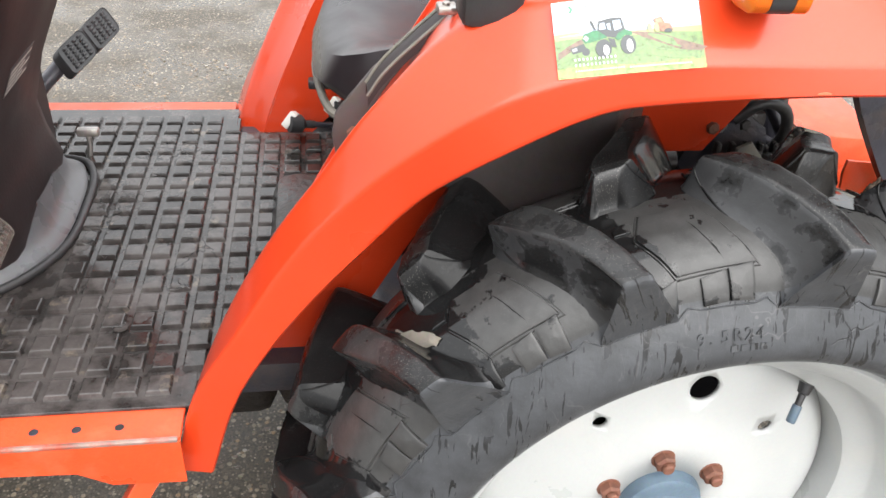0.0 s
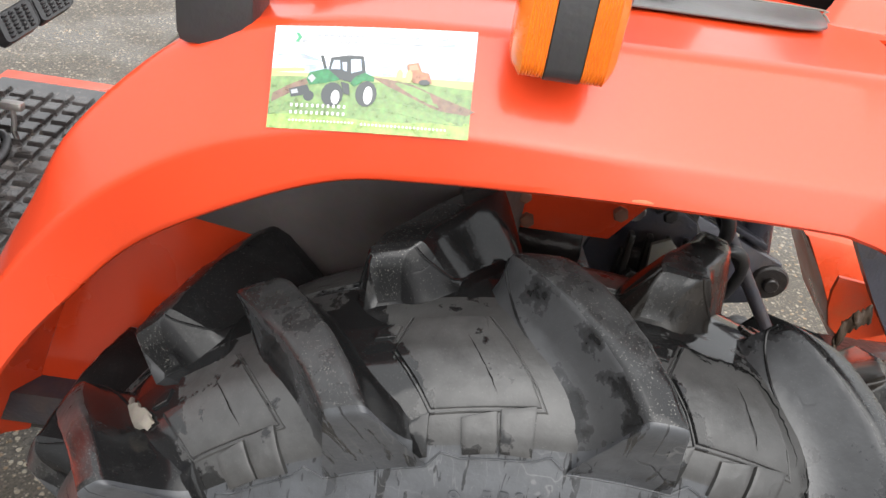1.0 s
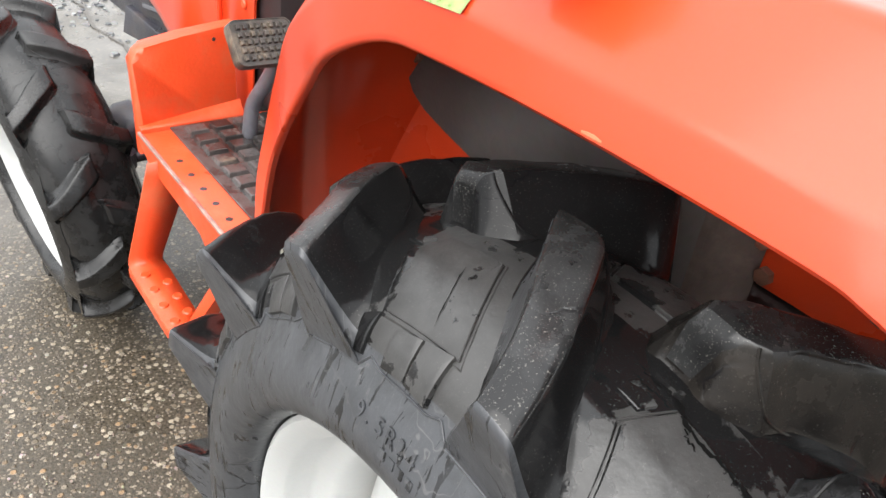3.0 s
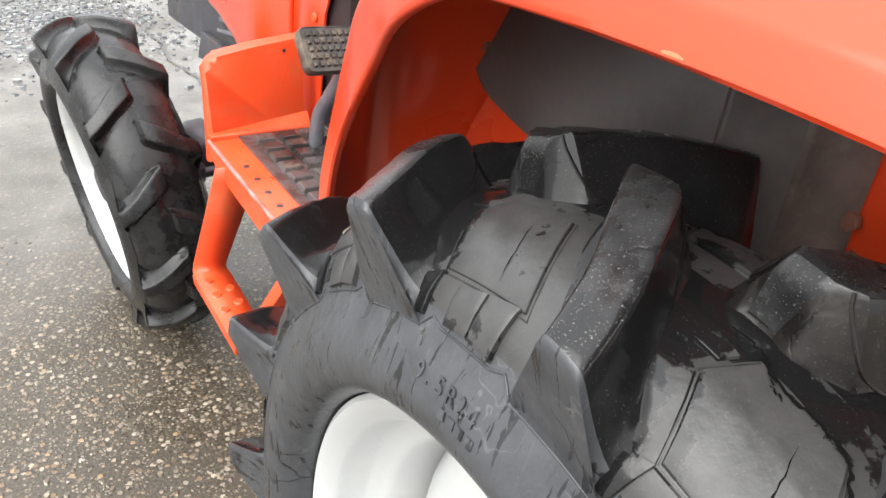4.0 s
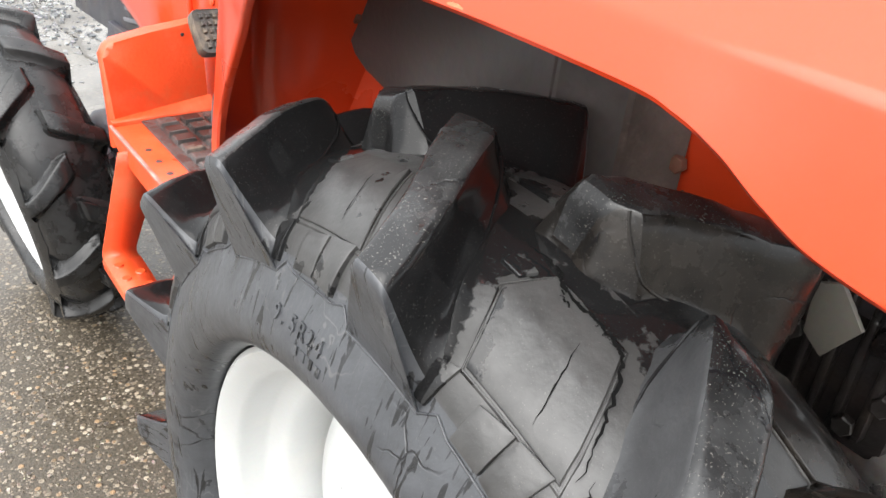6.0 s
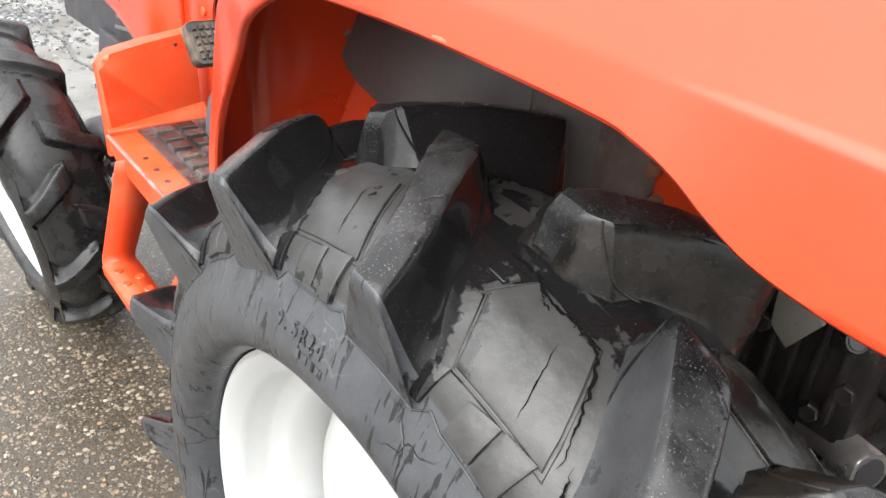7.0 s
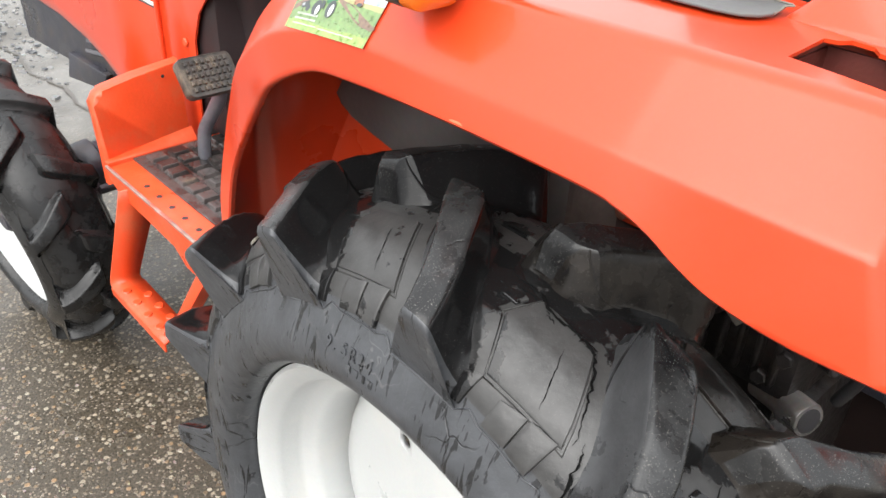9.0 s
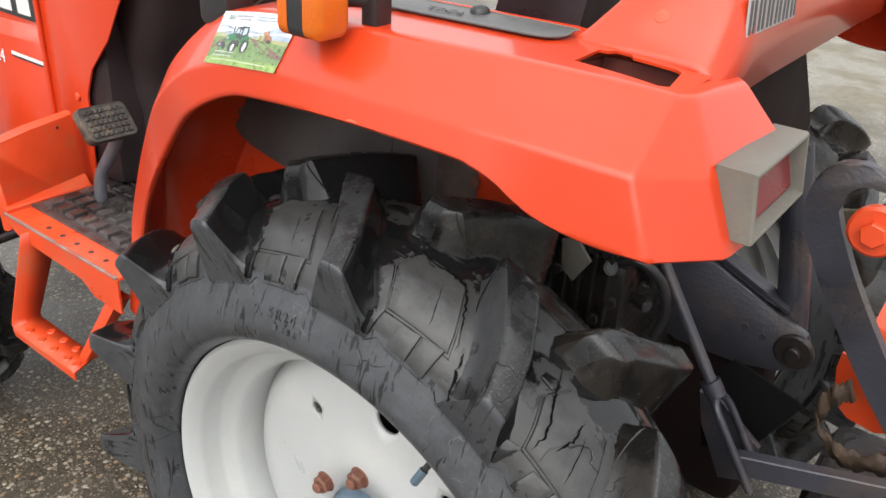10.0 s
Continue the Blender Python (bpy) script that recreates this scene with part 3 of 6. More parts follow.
def ribbon(scale, pts, width, seed, lift, jag=1.0):
    """A narrow ragged strip, for a slit, along (angle, offset) points on the tread."""
    bm = bmesh.new()
    rag = random.Random(seed)
    line = []
    for (t0, d0), (t1, d1) in zip(pts, pts[1:]):
        line += [(t0 + (t1 - t0) * q / 7, d0 + (d1 - d0) * q / 7) for q in range(7)]
    line.append(pts[-1])
    rows = []
    for i, (t, d) in enumerate(line):
        (t0, d0), (t1, d1) = line[max(0, i - 1)], line[min(len(line) - 1, i + 1)]
        run = Vector((radians(t1 - t0) * 0.5, d1 - d0)).normalized()
        w = width * rag.uniform(0.35, 1.0) * min(1, 4 * i / len(line) + 0.15, 4 * (len(line) - 1 - i) / len(line) + 0.15)
        t, d = t + jag * rag.uniform(-0.18, 0.18), d + jag * rag.uniform(-0.0012, 0.0012)
        rows.append([on_tyre(scale, t + math.degrees(s * w * run.y / 0.5), -(d - s * w * run.x), floor_at(d - s * w * run.x) + lift) for s in (-0.5, 0.5)])
    grid(bm, rows)
    return bm


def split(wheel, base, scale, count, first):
    """Slits in the panels and one long crack in the rubber, as black strips that paint their inner shade."""
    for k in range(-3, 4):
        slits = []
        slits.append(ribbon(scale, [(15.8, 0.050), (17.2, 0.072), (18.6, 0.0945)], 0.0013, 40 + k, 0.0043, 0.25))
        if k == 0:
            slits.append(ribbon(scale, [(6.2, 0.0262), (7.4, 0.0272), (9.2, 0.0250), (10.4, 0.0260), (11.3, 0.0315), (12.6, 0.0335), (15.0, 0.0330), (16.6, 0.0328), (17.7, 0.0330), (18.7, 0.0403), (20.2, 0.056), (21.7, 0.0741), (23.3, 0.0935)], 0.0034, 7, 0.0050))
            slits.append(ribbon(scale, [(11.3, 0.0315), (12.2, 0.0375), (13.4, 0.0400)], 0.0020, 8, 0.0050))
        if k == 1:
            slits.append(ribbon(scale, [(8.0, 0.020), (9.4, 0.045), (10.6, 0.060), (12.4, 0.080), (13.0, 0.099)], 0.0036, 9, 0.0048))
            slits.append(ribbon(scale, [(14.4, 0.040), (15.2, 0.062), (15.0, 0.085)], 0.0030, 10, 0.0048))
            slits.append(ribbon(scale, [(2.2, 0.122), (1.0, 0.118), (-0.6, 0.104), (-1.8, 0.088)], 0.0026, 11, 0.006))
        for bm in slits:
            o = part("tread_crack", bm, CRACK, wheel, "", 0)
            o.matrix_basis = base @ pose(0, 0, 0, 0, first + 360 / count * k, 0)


def letters(text, size, m, mat, parent, name, depth=0.0008, label=""):
    """Flat or raised writing as one mesh; m places its baseline."""
    cu = bpy.data.curves.new(name, "FONT")
    cu.body, cu.size, cu.extrude = text, size, depth
    tmp = bpy.data.objects.new(name, cu)
    me = bpy.data.meshes.new_from_object(tmp)
    bpy.data.objects.remove(tmp)
    me.transform(m)
    me.materials.clear()
    me.materials.append(mat)
    ob = new(name, me)
    ob.parent = parent
    if label:
        ob["label"] = label
    return ob


def rear_wheel(yo, flip):
    """A white steel wheel with its tyre; yo is the plane of the rim's outer lip."""
    sg = -1 if flip else 1
    bm = bmesh.new()
    prof = [(0.010, 0.330), (0.0, 0.331), (-0.003, 0.327), (0.0, 0.321), (0.006, 0.317), (0.012, 0.308), (0.020, 0.304), (0.045, 0.301), (0.052, 0.296), (0.062, 0.279),
            (0.070, 0.272), (0.105, 0.270), (0.150, 0.272), (0.158, 0.286), (0.172, 0.302), (0.192, 0.308), (0.198, 0.330), (0.190, 0.332)]
    rows = []
    for k in range(128):
        a = 2 * math.pi * k / 128
        rows.append([])
        for o, r in prof:
            f = min(1.0, max(0.0, (r - 0.275) / 0.05))
            q = r + 0.009 * f
            rows[-1].append((0.012 * f + q * math.sin(a), yo + sg * o, 0.5 + q * math.cos(a)))
    grid(bm, rows, close_rows=True)
    wheel = thicken(part("rear_wheel", bm, WHITE, tractor, "white painted steel wheel with rusty nuts and a large lugged tyre"), 0.004, 0)
    # the dished disc, pierced by round holes
    bm = bmesh.new()
    dp = [(0.130, 0.270), (0.124, 0.266), (0.114, 0.259), (0.103, 0.248), (0.096, 0.232), (0.0925, 0.212), (0.091, 0.185), (0.089, 0.16), (0.085, 0.14), (0.080, 0.120), (0.078, 0.105), (0.078, 0.058)]
    holes = [(8.0, 0.202, 0.021), (-35.6, 0.185, 0.0105), (48.0, 0.1825, 0.0105)]
    lathe(bm, [(yo + sg * o, r) for o, r in dp], (0, 0, 0.5), 72)
    plate = thicken(part("wheel_disc", bm, WHITE, wheel), 0.007, 0)
    for a, r, q in holes:
        c = Vector((r * math.sin(radians(a)), yo + sg * 0.091, 0.5 + r * math.cos(radians(a))))
        h = bmesh.new()
        tube(h, [c - Vector((0, 0.03, 0)), c + Vector((0, 0.03, 0))], q, 24)
        cut = finish(h, "cut", WHITE)
        mod = plate.modifiers.new("hole", "BOOLEAN")
        mod.object, mod.solver = cut, "EXACT"
        CUTTERS.append((plate, cut))
    # nuts, hub cap, valve
    for i in range(6):
        a = radians(-6.5 + 60 * i)
        c = Vector((0.086 * math.sin(a), yo + sg * 0.080, 0.5 + 0.086 * math.cos(a)))
        bm = bmesh.new()
        d = Vector((0, -sg, 0))
        vs = tube(bm, [c, c + d * 0.004, c + d * 0.006], [0.0185, 0.0185, 0.017], 18)
        tube(bm, [c + d * 0.005, c + d * 0.017, c + d * 0.020], [0.0150, 0.0150, 0.0115], 6)
        tube(bm, [c + d * 0.018, c + d * 0.026, c + d * 0.028], [0.0085, 0.0085, 0.0065], 12)
        part("wheel_nut", bm, RUST, wheel, "rusty hexagonal wheel nut")
    bm = bmesh.new()
    lathe(bm, [(yo + sg * o, r) for o, r in ((0.082, 0.062), (0.070, 0.0615), (0.058, 0.058), (0.055, 0.052), (0.057, 0.030), (0.056, 0.028), (0.053, 0.024), (0.0525, 0.006), (0.055, 0.004), (0.055, 0.0005))], (0, 0, 0.5), 48)
    part("hub_cap", bm, BLUE, wheel, "dull blue-grey hub cap")
    bm = bmesh.new()
    a = radians(31)
    v0 = Vector((0.275 * math.sin(a), yo + sg * 0.052, 0.5 + 0.275 * math.cos(a)))
    v1 = v0 + Vector((-0.022 * math.sin(a), -sg * 0.012, -0.03 * math.cos(a)))
    tube(bm, [v0, v0.lerp(v1, 0.45), v0.lerp(v1, 0.5), v1], [0.010, 0.0075, 0.005, 0.0045], 14)
    part("valve_stem", bm, BLACK, wheel)
    bm = bmesh.new()
    tube(bm, [v1, v1 + (v1 - v0) * 0.75, v1 + (v1 - v0) * 0.8], [0.0062, 0.0062, 0.005], 14)
    part("valve_cap", bm, BLUE, wheel, "pale blue valve cap")
    put_tyre(wheel, 1.0, (0, yo + sg * 0.098, 0.5), 14, 9.0 if flip else 0.0, flip, TYRE, TYRE_WET, SIDEWALL, True)
    return wheel


def sidewall_writing(wheel, text, radius, angle, size, gap):
    n_ch = len(text)
    for i, ch in enumerate(text):
        if ch == " ":
            continue
        a = angle + gap * (i - (n_ch - 1) / 2)
        m = Matrix.Translation((0, -0.0382, 0.5)) @ pose(0, 0, 0, 0, a, 0) @ Matrix.Translation((0, 0, radius)) @ pose(0, 0, 0, 69, 0, 0) @ Matrix.Translation((-size * 0.3, 0, 0))
        letters(ch, size, m, SIDEWALL, wheel, "size_mark", 0.0007)
    # a second line, worn past reading
    for i in range(4):
        a = angle + 1.2 + 1.6 * (i - 0.5)
        m = Matrix.Translation((0, -0.0402, 0.5)) @ pose(0, 0, 0, 0, a, 0) @ Matrix.Translation((0, 0, radius - 0.009)) @ pose(0, 0, 0, 72, 0, 0)
        bm = bmesh.new()
        bmesh.ops.create_cube(bm, size=1.0, matrix=m @ Matrix.Diagonal((0.0075, 0.007, 0.0016, 1)))
        part("worn_mark", bm, SIDEWALL, wheel)


CUTTERS = []
left_wheel = rear_wheel(0.0, False)
rear_wheel(2 * MID, True)
# a cake of pale dried mud on the tread
DRY_MUD = material("pale_dried_mud", (0.17, 0.15, 0.125), 0.85, vary=0.25, scale=40, bump=0.002, grain_scale=150, dirt=(0.09, 0.075, 0.06), dirt_scale=45)
bm = bmesh.new()
rag = random.Random(31)
rim_line = [(-54.0, -0.012), (-50.2, 0.0054), (-48.0, 0.0268), (-45.4, 0.0436), (-44.0, 0.0611), (-45.0, 0.0664), (-47.4, 0.0556), (-48.6, 0.0407), (-51.1, 0.0213)]
edge = []
for (t0, d0), (t1, d1) in zip(rim_line, rim_line[1:] + rim_line[:1]):
    edge += [(t0 + (t1 - t0) * q / 4 + rag.uniform(-0.35, 0.35), d0 + (d1 - d0) * q / 4 + rag.uniform(-0.002, 0.002)) for q in range(4)]
ct, cd = -48.0, 0.037
rows = []
for i, (t, d) in enumerate(edge):
    rows.append([on_tyre(1.0, ct + (t - ct) * f, -(cd + (d - cd) * f), floor_at(cd + (d - cd) * f) + h) for f, h in ((1.0, 0.002), (0.97, 0.0052), (0.7, 0.0062), (0.35, 0.0066))])
vs = grid(bm, rows, close_rows=True)
bm.faces.new([r[-1] for r in vs])
cake = part("mud_cake", bm, DRY_MUD, left_wheel, "pale cake of dried mud", 60)
cake.matrix_basis = Matrix.Translation((0, 0.098, 0.5))
sidewall_writing(left_wheel, "9.5R24", 0.397, -6.8, 0.019, 1.82)
for plate, cut in CUTTERS:
    bpy.context.view_layer.update()
for plate in {p for p, _ in CUTTERS}:
    me = bpy.data.meshes.new_from_object(plate.evaluated_get(bpy.context.evaluated_depsgraph_get()))
    plate.modifiers.clear()
    plate.data = me
for _, cut in CUTTERS:
    bpy.data.objects.remove(cut)


def front_wheel(x, y, z, camber, flip):
    bm = bmesh.new()
    sg = -1 if flip else 1
    k = 0.375 / 0.527
    prof = [(-0.058, 0.236), (-0.070, 0.238), (-0.075, 0.235), (-0.072, 0.228), (-0.060, 0.216), (-0.03, 0.212), (-0.015, 0.190), (0.03, 0.188), (0.05, 0.212), (0.060, 0.222), (0.060, 0.236)]
    lathe(bm, [(sg * o, r) for o, r in prof], (0, 0, 0), 72)
    lathe(bm, [(sg * o, r) for o, r in ((-0.012, 0.190), (-0.026, 0.17), (-0.032, 0.12), (-0.030, 0.08), (-0.030, 0.04))], (0, 0, 0), 48)
    w = part("front_wheel", bm, WHITE, tractor, "white steel front wheel with a ribbed lug tyre")
    thicken(w, 0.004, 0)
    for i in range(5):
        a = radians(72 * i + 10)
        b2 = bmesh.new()
        c = Vector((0.066 * math.sin(a), -sg * 0.030, 0.066 * math.cos(a)))
        tube(b2, [c, c - Vector((0, sg * 0.014, 0)), c - Vector((0, sg * 0.016, 0))], [0.013, 0.013, 0.010], 6)
        part("wheel_nut", b2, RUST, w)
    b2 = bmesh.new()
    lathe(b2, [(-sg * o, r) for o, r in ((0.028, 0.046), (0.06, 0.044), (0.068, 0.036), (0.068, 0.0005))], (0, 0, 0), 32)
    part("hub", b2, IRON, w)
    put_tyre(w, k, (0, 0, 0), 12, 9.0, flip, TYRE_DULL, TYRE_DULL, TYRE_DULL, False, 0.72, 1.35)
    w.matrix_basis = pose(x, y, z, 0, 0, 4.0) @ pose(0, 0, 0, sg * camber, 0, 0)
    return w


front_wheel(-1.53, 0.050, 0.372, 8.5, False)
front_wheel(-1.53, 2 * MID - 0.050, 0.372, 8.5, True)
# ---- mudguards ----
E_LINE = [(-0.617, 0.124, 0.567), (-0.579, 0.114, 0.694), (-0.533, 0.100, 0.789), (-0.480, 0.084, 0.874), (-0.425, 0.073, 0.945), (-0.364, 0.064, 1.015),
          (-0.290, 0.043, 1.074), (-0.207, 0.038, 1.116), (-0.137, 0.036, 1.128), (0.000, 0.033, 1.136), (0.135, 0.034, 1.136), (0.170, 0.034, 1.132),
          (0.196, 0.035, 1.123), (0.220, 0.036, 1.110), (0.250, 0.038, 1.098), (0.300, 0.041, 1.091), (0.357, 0.047, 1.090)]
R_LINE = [(-0.662, 0.132, 0.568), (-0.627, 0.130, 0.695), (-0.568, 0.108, 0.805), (-0.506, 0.093, 0.912), (-0.449, 0.077, 0.990), (-0.378, 0.056, 1.065),
          (-0.300, 0.046, 1.121), (-0.220, 0.042, 1.150), (-0.130, 0.040, 1.162), (0.000, 0.041, 1.163), (0.135, 0.0445, 1.162), (0.170, 0.0458, 1.1616),
          (0.196, 0.0469, 1.1612), (0.220, 0.048, 1.1607), (0.250, 0.0497, 1.160), (0.290, 0.0525, 1.159), (0.325, 0.056, 1.158)]
S_LINE = [(-0.655, 0.216, 0.568), (-0.617, 0.197, 0.697), (-0.571, 0.171, 0.816), (-0.518, 0.145, 0.923), (-0.466, 0.124, 1.008), (-0.411, 0.104, 1.096),
          (-0.325, 0.112, 1.173), (-0.226, 0.094, 1.208), (-0.120, 0.0885, 1.219), (0.000, 0.093, 1.2215), (0.135, 0.1035, 1.222), (0.170, 0.1075, 1.2215),
          (0.196, 0.111, 1.221), (0.222, 0.1148, 1.2202), (0.255, 0.1205, 1.219), (0.290, 0.1278, 1.217), (0.322, 0.136, 1.214)]
WALL = 0.27


def mudguard(mirror):
    def put(p):
        return Vector((p[0], 2 * MID - p[1] if mirror else p[1], p[2]))
    e, r, s = (spline(q, 6) for q in (E_LINE, R_LINE, S_LINE))
    bm = bmesh.new()
    rows = []

    def band(a, b, c, t, w, inward):
        up, dn = (c - b).normalized(), (b - a).normalized()
        over = (t - c).normalized()
        return [a + inward, a + inward * 0.25 - dn * 0.0015, a, a + dn * 0.004, a.lerp(b, 0.5), b - dn * 0.0055, b - dn * 0.0035, b - dn * 0.0014 + up * 0.0004, b - dn * 0.0004 + up * 0.0014, b + up * 0.0035, b + up * 0.0055,
                b.lerp(c, 0.5), c - up * 0.0095, c - up * 0.0065, c - up * 0.0025 + over * 0.0008, c - up * 0.0008 + over * 0.0028, c + over * 0.0065, c + over * 0.0095, c.lerp(t, 0.6), t, w]

    for a, b, c in zip(e, r, s):
        k = min(1.0, max(0.0, (1.20 - c.z) / 0.10))
        t = Vector((c.x + 0.030 * k, max(c.y + 0.09 * (1 - k) + 0.03 * k, 0.235 * (1 - k)), c.z + 0.004 - 0.006 * k))
        w = Vector((t.x + 0.018 * k, WALL, t.z - 0.004 - 0.010 * k))
        rows.append(band(a, b, c, t, w, Vector((0.0, 0.008, -0.002))))
    # the rear corner: a flat chamfer, then the rear face
    A0, B0, C0 = (Vector(q[-1]) for q in (E_LINE, R_LINE, S_LINE))
    A1, B1, C1 = Vector((0.404, 0.118, 1.083)), Vector((0.374, 0.118, 1.152)), Vector((0.333, 0.152, 1.2125))
    A2, B2, C2 = Vector((0.412, 0.285, 1.082)), Vector((0.384, 0.285, 1.160)), Vector((0.347, 0.262, 1.208))
    for p0, p1 in (((A0, B0, C0), (A1, B1, C1)), ((A1, B1, C1), (A2, B2, C2))):
        for f in (0.05, 0.09, 0.5, 0.91, 0.95):
            a, b, c = (x.lerp(y, f) for x, y in zip(p0, p1))
            t = Vector((min(c.x - 0.02, 0.325), max(c.y + 0.012, 0.225), c.z + 0.004))
            w = Vector((t.x - 0.01, max(0.24, t.y + 0.008), t.z - 0.004))
            rows.append(band(a, b, c, t, w, Vector((-0.006, 0.004, 0))))
    grid(bm, [[put(p) for p in row] for row in rows])
    g = part("mudguard", bm, ORANGE, tractor, "glossy orange steel mudguard over a rear wheel", 50)
    thicken(g, 0.003, 0)
    # the slot in the top
    bm = bmesh.new()
    slab(bm, [put(p) for p in ((0.208, 0.146, 1.18), (0.300, 0.143, 1.18), (0.308, 0.150, 1.18), (0.300, 0.198, 1.18), (0.292, 0.203, 1.18), (0.245, 0.203, 1.18), (0.238, 0.212, 1.18), (0.222, 0.212, 1.18), (0.216, 0.203, 1.18), (0.207, 0.200, 1.18))], (0, 0, 0.12))
    cut = finish(bm, "cut", ORANGE)
    mod = g.modifiers.new("slot", "BOOLEAN")
    mod.object, mod.solver = cut, "EXACT"
    bpy.context.view_layer.update()
    me = bpy.data.meshes.new_from_object(g.evaluated_get(bpy.context.evaluated_depsgraph_get()))
    g.modifiers.clear()
    g.data = me
    bpy.data.objects.remove(cut)
    me.set_sharp_from_angle(angle=radians(50))
    return g


guard = mudguard(False)
mudguard(True)


def wall(mirror):
    y = 2 * MID - WALL if mirror else WALL
    sg = -1 if mirror else 1
    pts = [(-0.612, 0.578), (-0.568, 0.680), (-0.523, 0.803), (-0.475, 0.913), (-0.428, 1.000), (-0.373, 1.086), (-0.325, 1.167), (-0.225, 1.207), (-0.12, 1.224), (0.14, 1.228), (0.33, 1.216),
           (0.25, 1.150), (0.10, 1.090), (-0.09, 1.060), (-0.095, 0.950), (-0.20, 0.945), (-0.30, 0.90), (-0.35, 0.82), (-0.40, 0.73), (-0.484, 0.645), (-0.58, 0.60)]
    bm = bmesh.new()
    slab(bm, [(x, y, z) for x, z in pts], (0, sg * 0.003, 0))
    return part("inner_wall", bm, ORANGE, tractor, "orange inner wall of the mudguard", 30)


wall(False)
wall(True)

WORN = material("paint_worn_to_steel", (0.30, 0.22, 0.19), 0.42, metal=0.4, vary=0.3, scale=30, bump=0.0006, grain_scale=200, dirt=(0.50, 0.06, 0.02), dirt_scale=24, dirt_amount=0.9)
# ---- floor, step and splash guard ----
bm = bmesh.new()
box(bm, (-1.06, 0.108, 0.645), (-0.645, 1.132, 0.652), 0.002)
slab(bm, [(-1.06, 0.104, 0.648), (-0.645, 0.104, 0.648), (-0.645, 0.104, 0.575), (-0.735, 0.104, 0.578), (-0.775, 0.104, 0.602), (-1.00, 0.104, 0.612), (-1.06, 0.104, 0.640)], (0, 0.004, 0))
slab(bm, [(-1.06, 1.132, 0.648), (-0.645, 1.132, 0.648), (-0.645, 1.132, 0.575), (-0.735, 1.132, 0.578), (-0.775, 1.132, 0.602), (-1.06, 1.132, 0.612)], (0, 0.004, 0))
floor_plate = part("floor_plate", bm, ORANGE_WORN, tractor, "worn orange steel floor and step edge")

bm = bmesh.new()
box(bm, (-1.055, 0.1030, 0.6475), (-0.648, 0.1100, 0.6530), 0.0015)
part("worn_edge", bm, WORN, floor_plate, "edge of the step worn to bare steel")
bm = bmesh.new()
box(bm, (-0.66, 0.235, 0.60), (-0.36, 1.005, 0.6505), 0.001)
part("under_floor", bm, IRON, tractor, "dark steel frame below the floor")
# rubber mat with raised pads
bm = bmesh.new()
box(bm, (-1.045, 0.158, 0.652), (-0.634, 1.082, 0.657), 0.0015)
box(bm, (-0.68, 0.205, 0.6521), (-0.628, 1.035, 0.6565), 0.0015)
box(bm, (-0.636, 0.275, 0.6523), (-0.38, 0.965, 0.6562), 0.0015)
px, py = 0.0415, 0.0455
i = 0
x = -1.03
while x < -0.40:
    y = 0.178
    while y < 1.04:
        inside = x < -0.675 or (x < -0.64 and 0.21 < y < 0.985) or (0.275 < y and y + 0.036 < 0.955)
        post = x < -0.87 and 0.36 < y < 0.80
        if inside and not post:
            h = 0.6645 + 0.001 * noise.noise(Vector((x * 30, y * 30, 0)))
            rows = []
            for q, z in ((0, 0.656), (0.0025, h - 0.001), (0.0045, h)):
                rows.append([(x + q, y + q, z), (x + px - 0.008 - q, y + q, z), (x + px - 0.008 - q, y + py - 0.009 - q, z), (x + q, y + py - 0.009 - q, z)])
            vs = grid(bm, rows, close_cols=True)
            bm.faces.new(vs[-1])
        y += py
    x += px
mat = part("floor_mat", bm, MAT, tractor, "wet black rubber floor mat with raised rectangular pads, muddy", 12)

# splash guard at the front of the step
bm = bmesh.new()
corner = [(0.110 + 0.022 * (1 - math.cos(radians(q))), 0.772 + 0.026 * math.sin(radians(q))) for q in (0, 22, 45, 67, 90)]
outline = [(0.110, 0.600), *corner, (0.20, 0.811), (0.295, 0.826), (0.300, 0.600)]
slab(bm, [(-1.062 - 0.03 * max(0, z - 0.66), y, z) for y, z in outline], (-0.036, 0, 0), 0.011)
slab(bm, [(-1.064, 0.108, 0.659), (-1.045, 0.108, 0.659), (-1.045, 0.300, 0.659), (-1.064, 0.300, 0.684)], (0, 0, -0.012), 0.002)
guard_plate = part("splash_guard", bm, ORANGE_WORN, tractor, "worn orange splash guard standing on the step")
bm = bmesh.new()
disc(bm, (-1.0595, 0.252, 0.803), 0.0035, (1, 0, 0), 0.0008, 14)
part("bolt_hole", bm, BLACK, guard_plate)

# holes along the step edge: two open, three plugged
for x, open_hole in ((-0.925, True), (-0.873, False), (-0.822, False), (-0.772, False), (-0.721, True)):
    bm = bmesh.new()
    disc(bm, (x, 0.131, 0.6515), 0.0058, (0, 0, 1), 0.0012, 18)
    part("rivet_hole", bm, BLACK if open_hole else IRON, floor_plate)

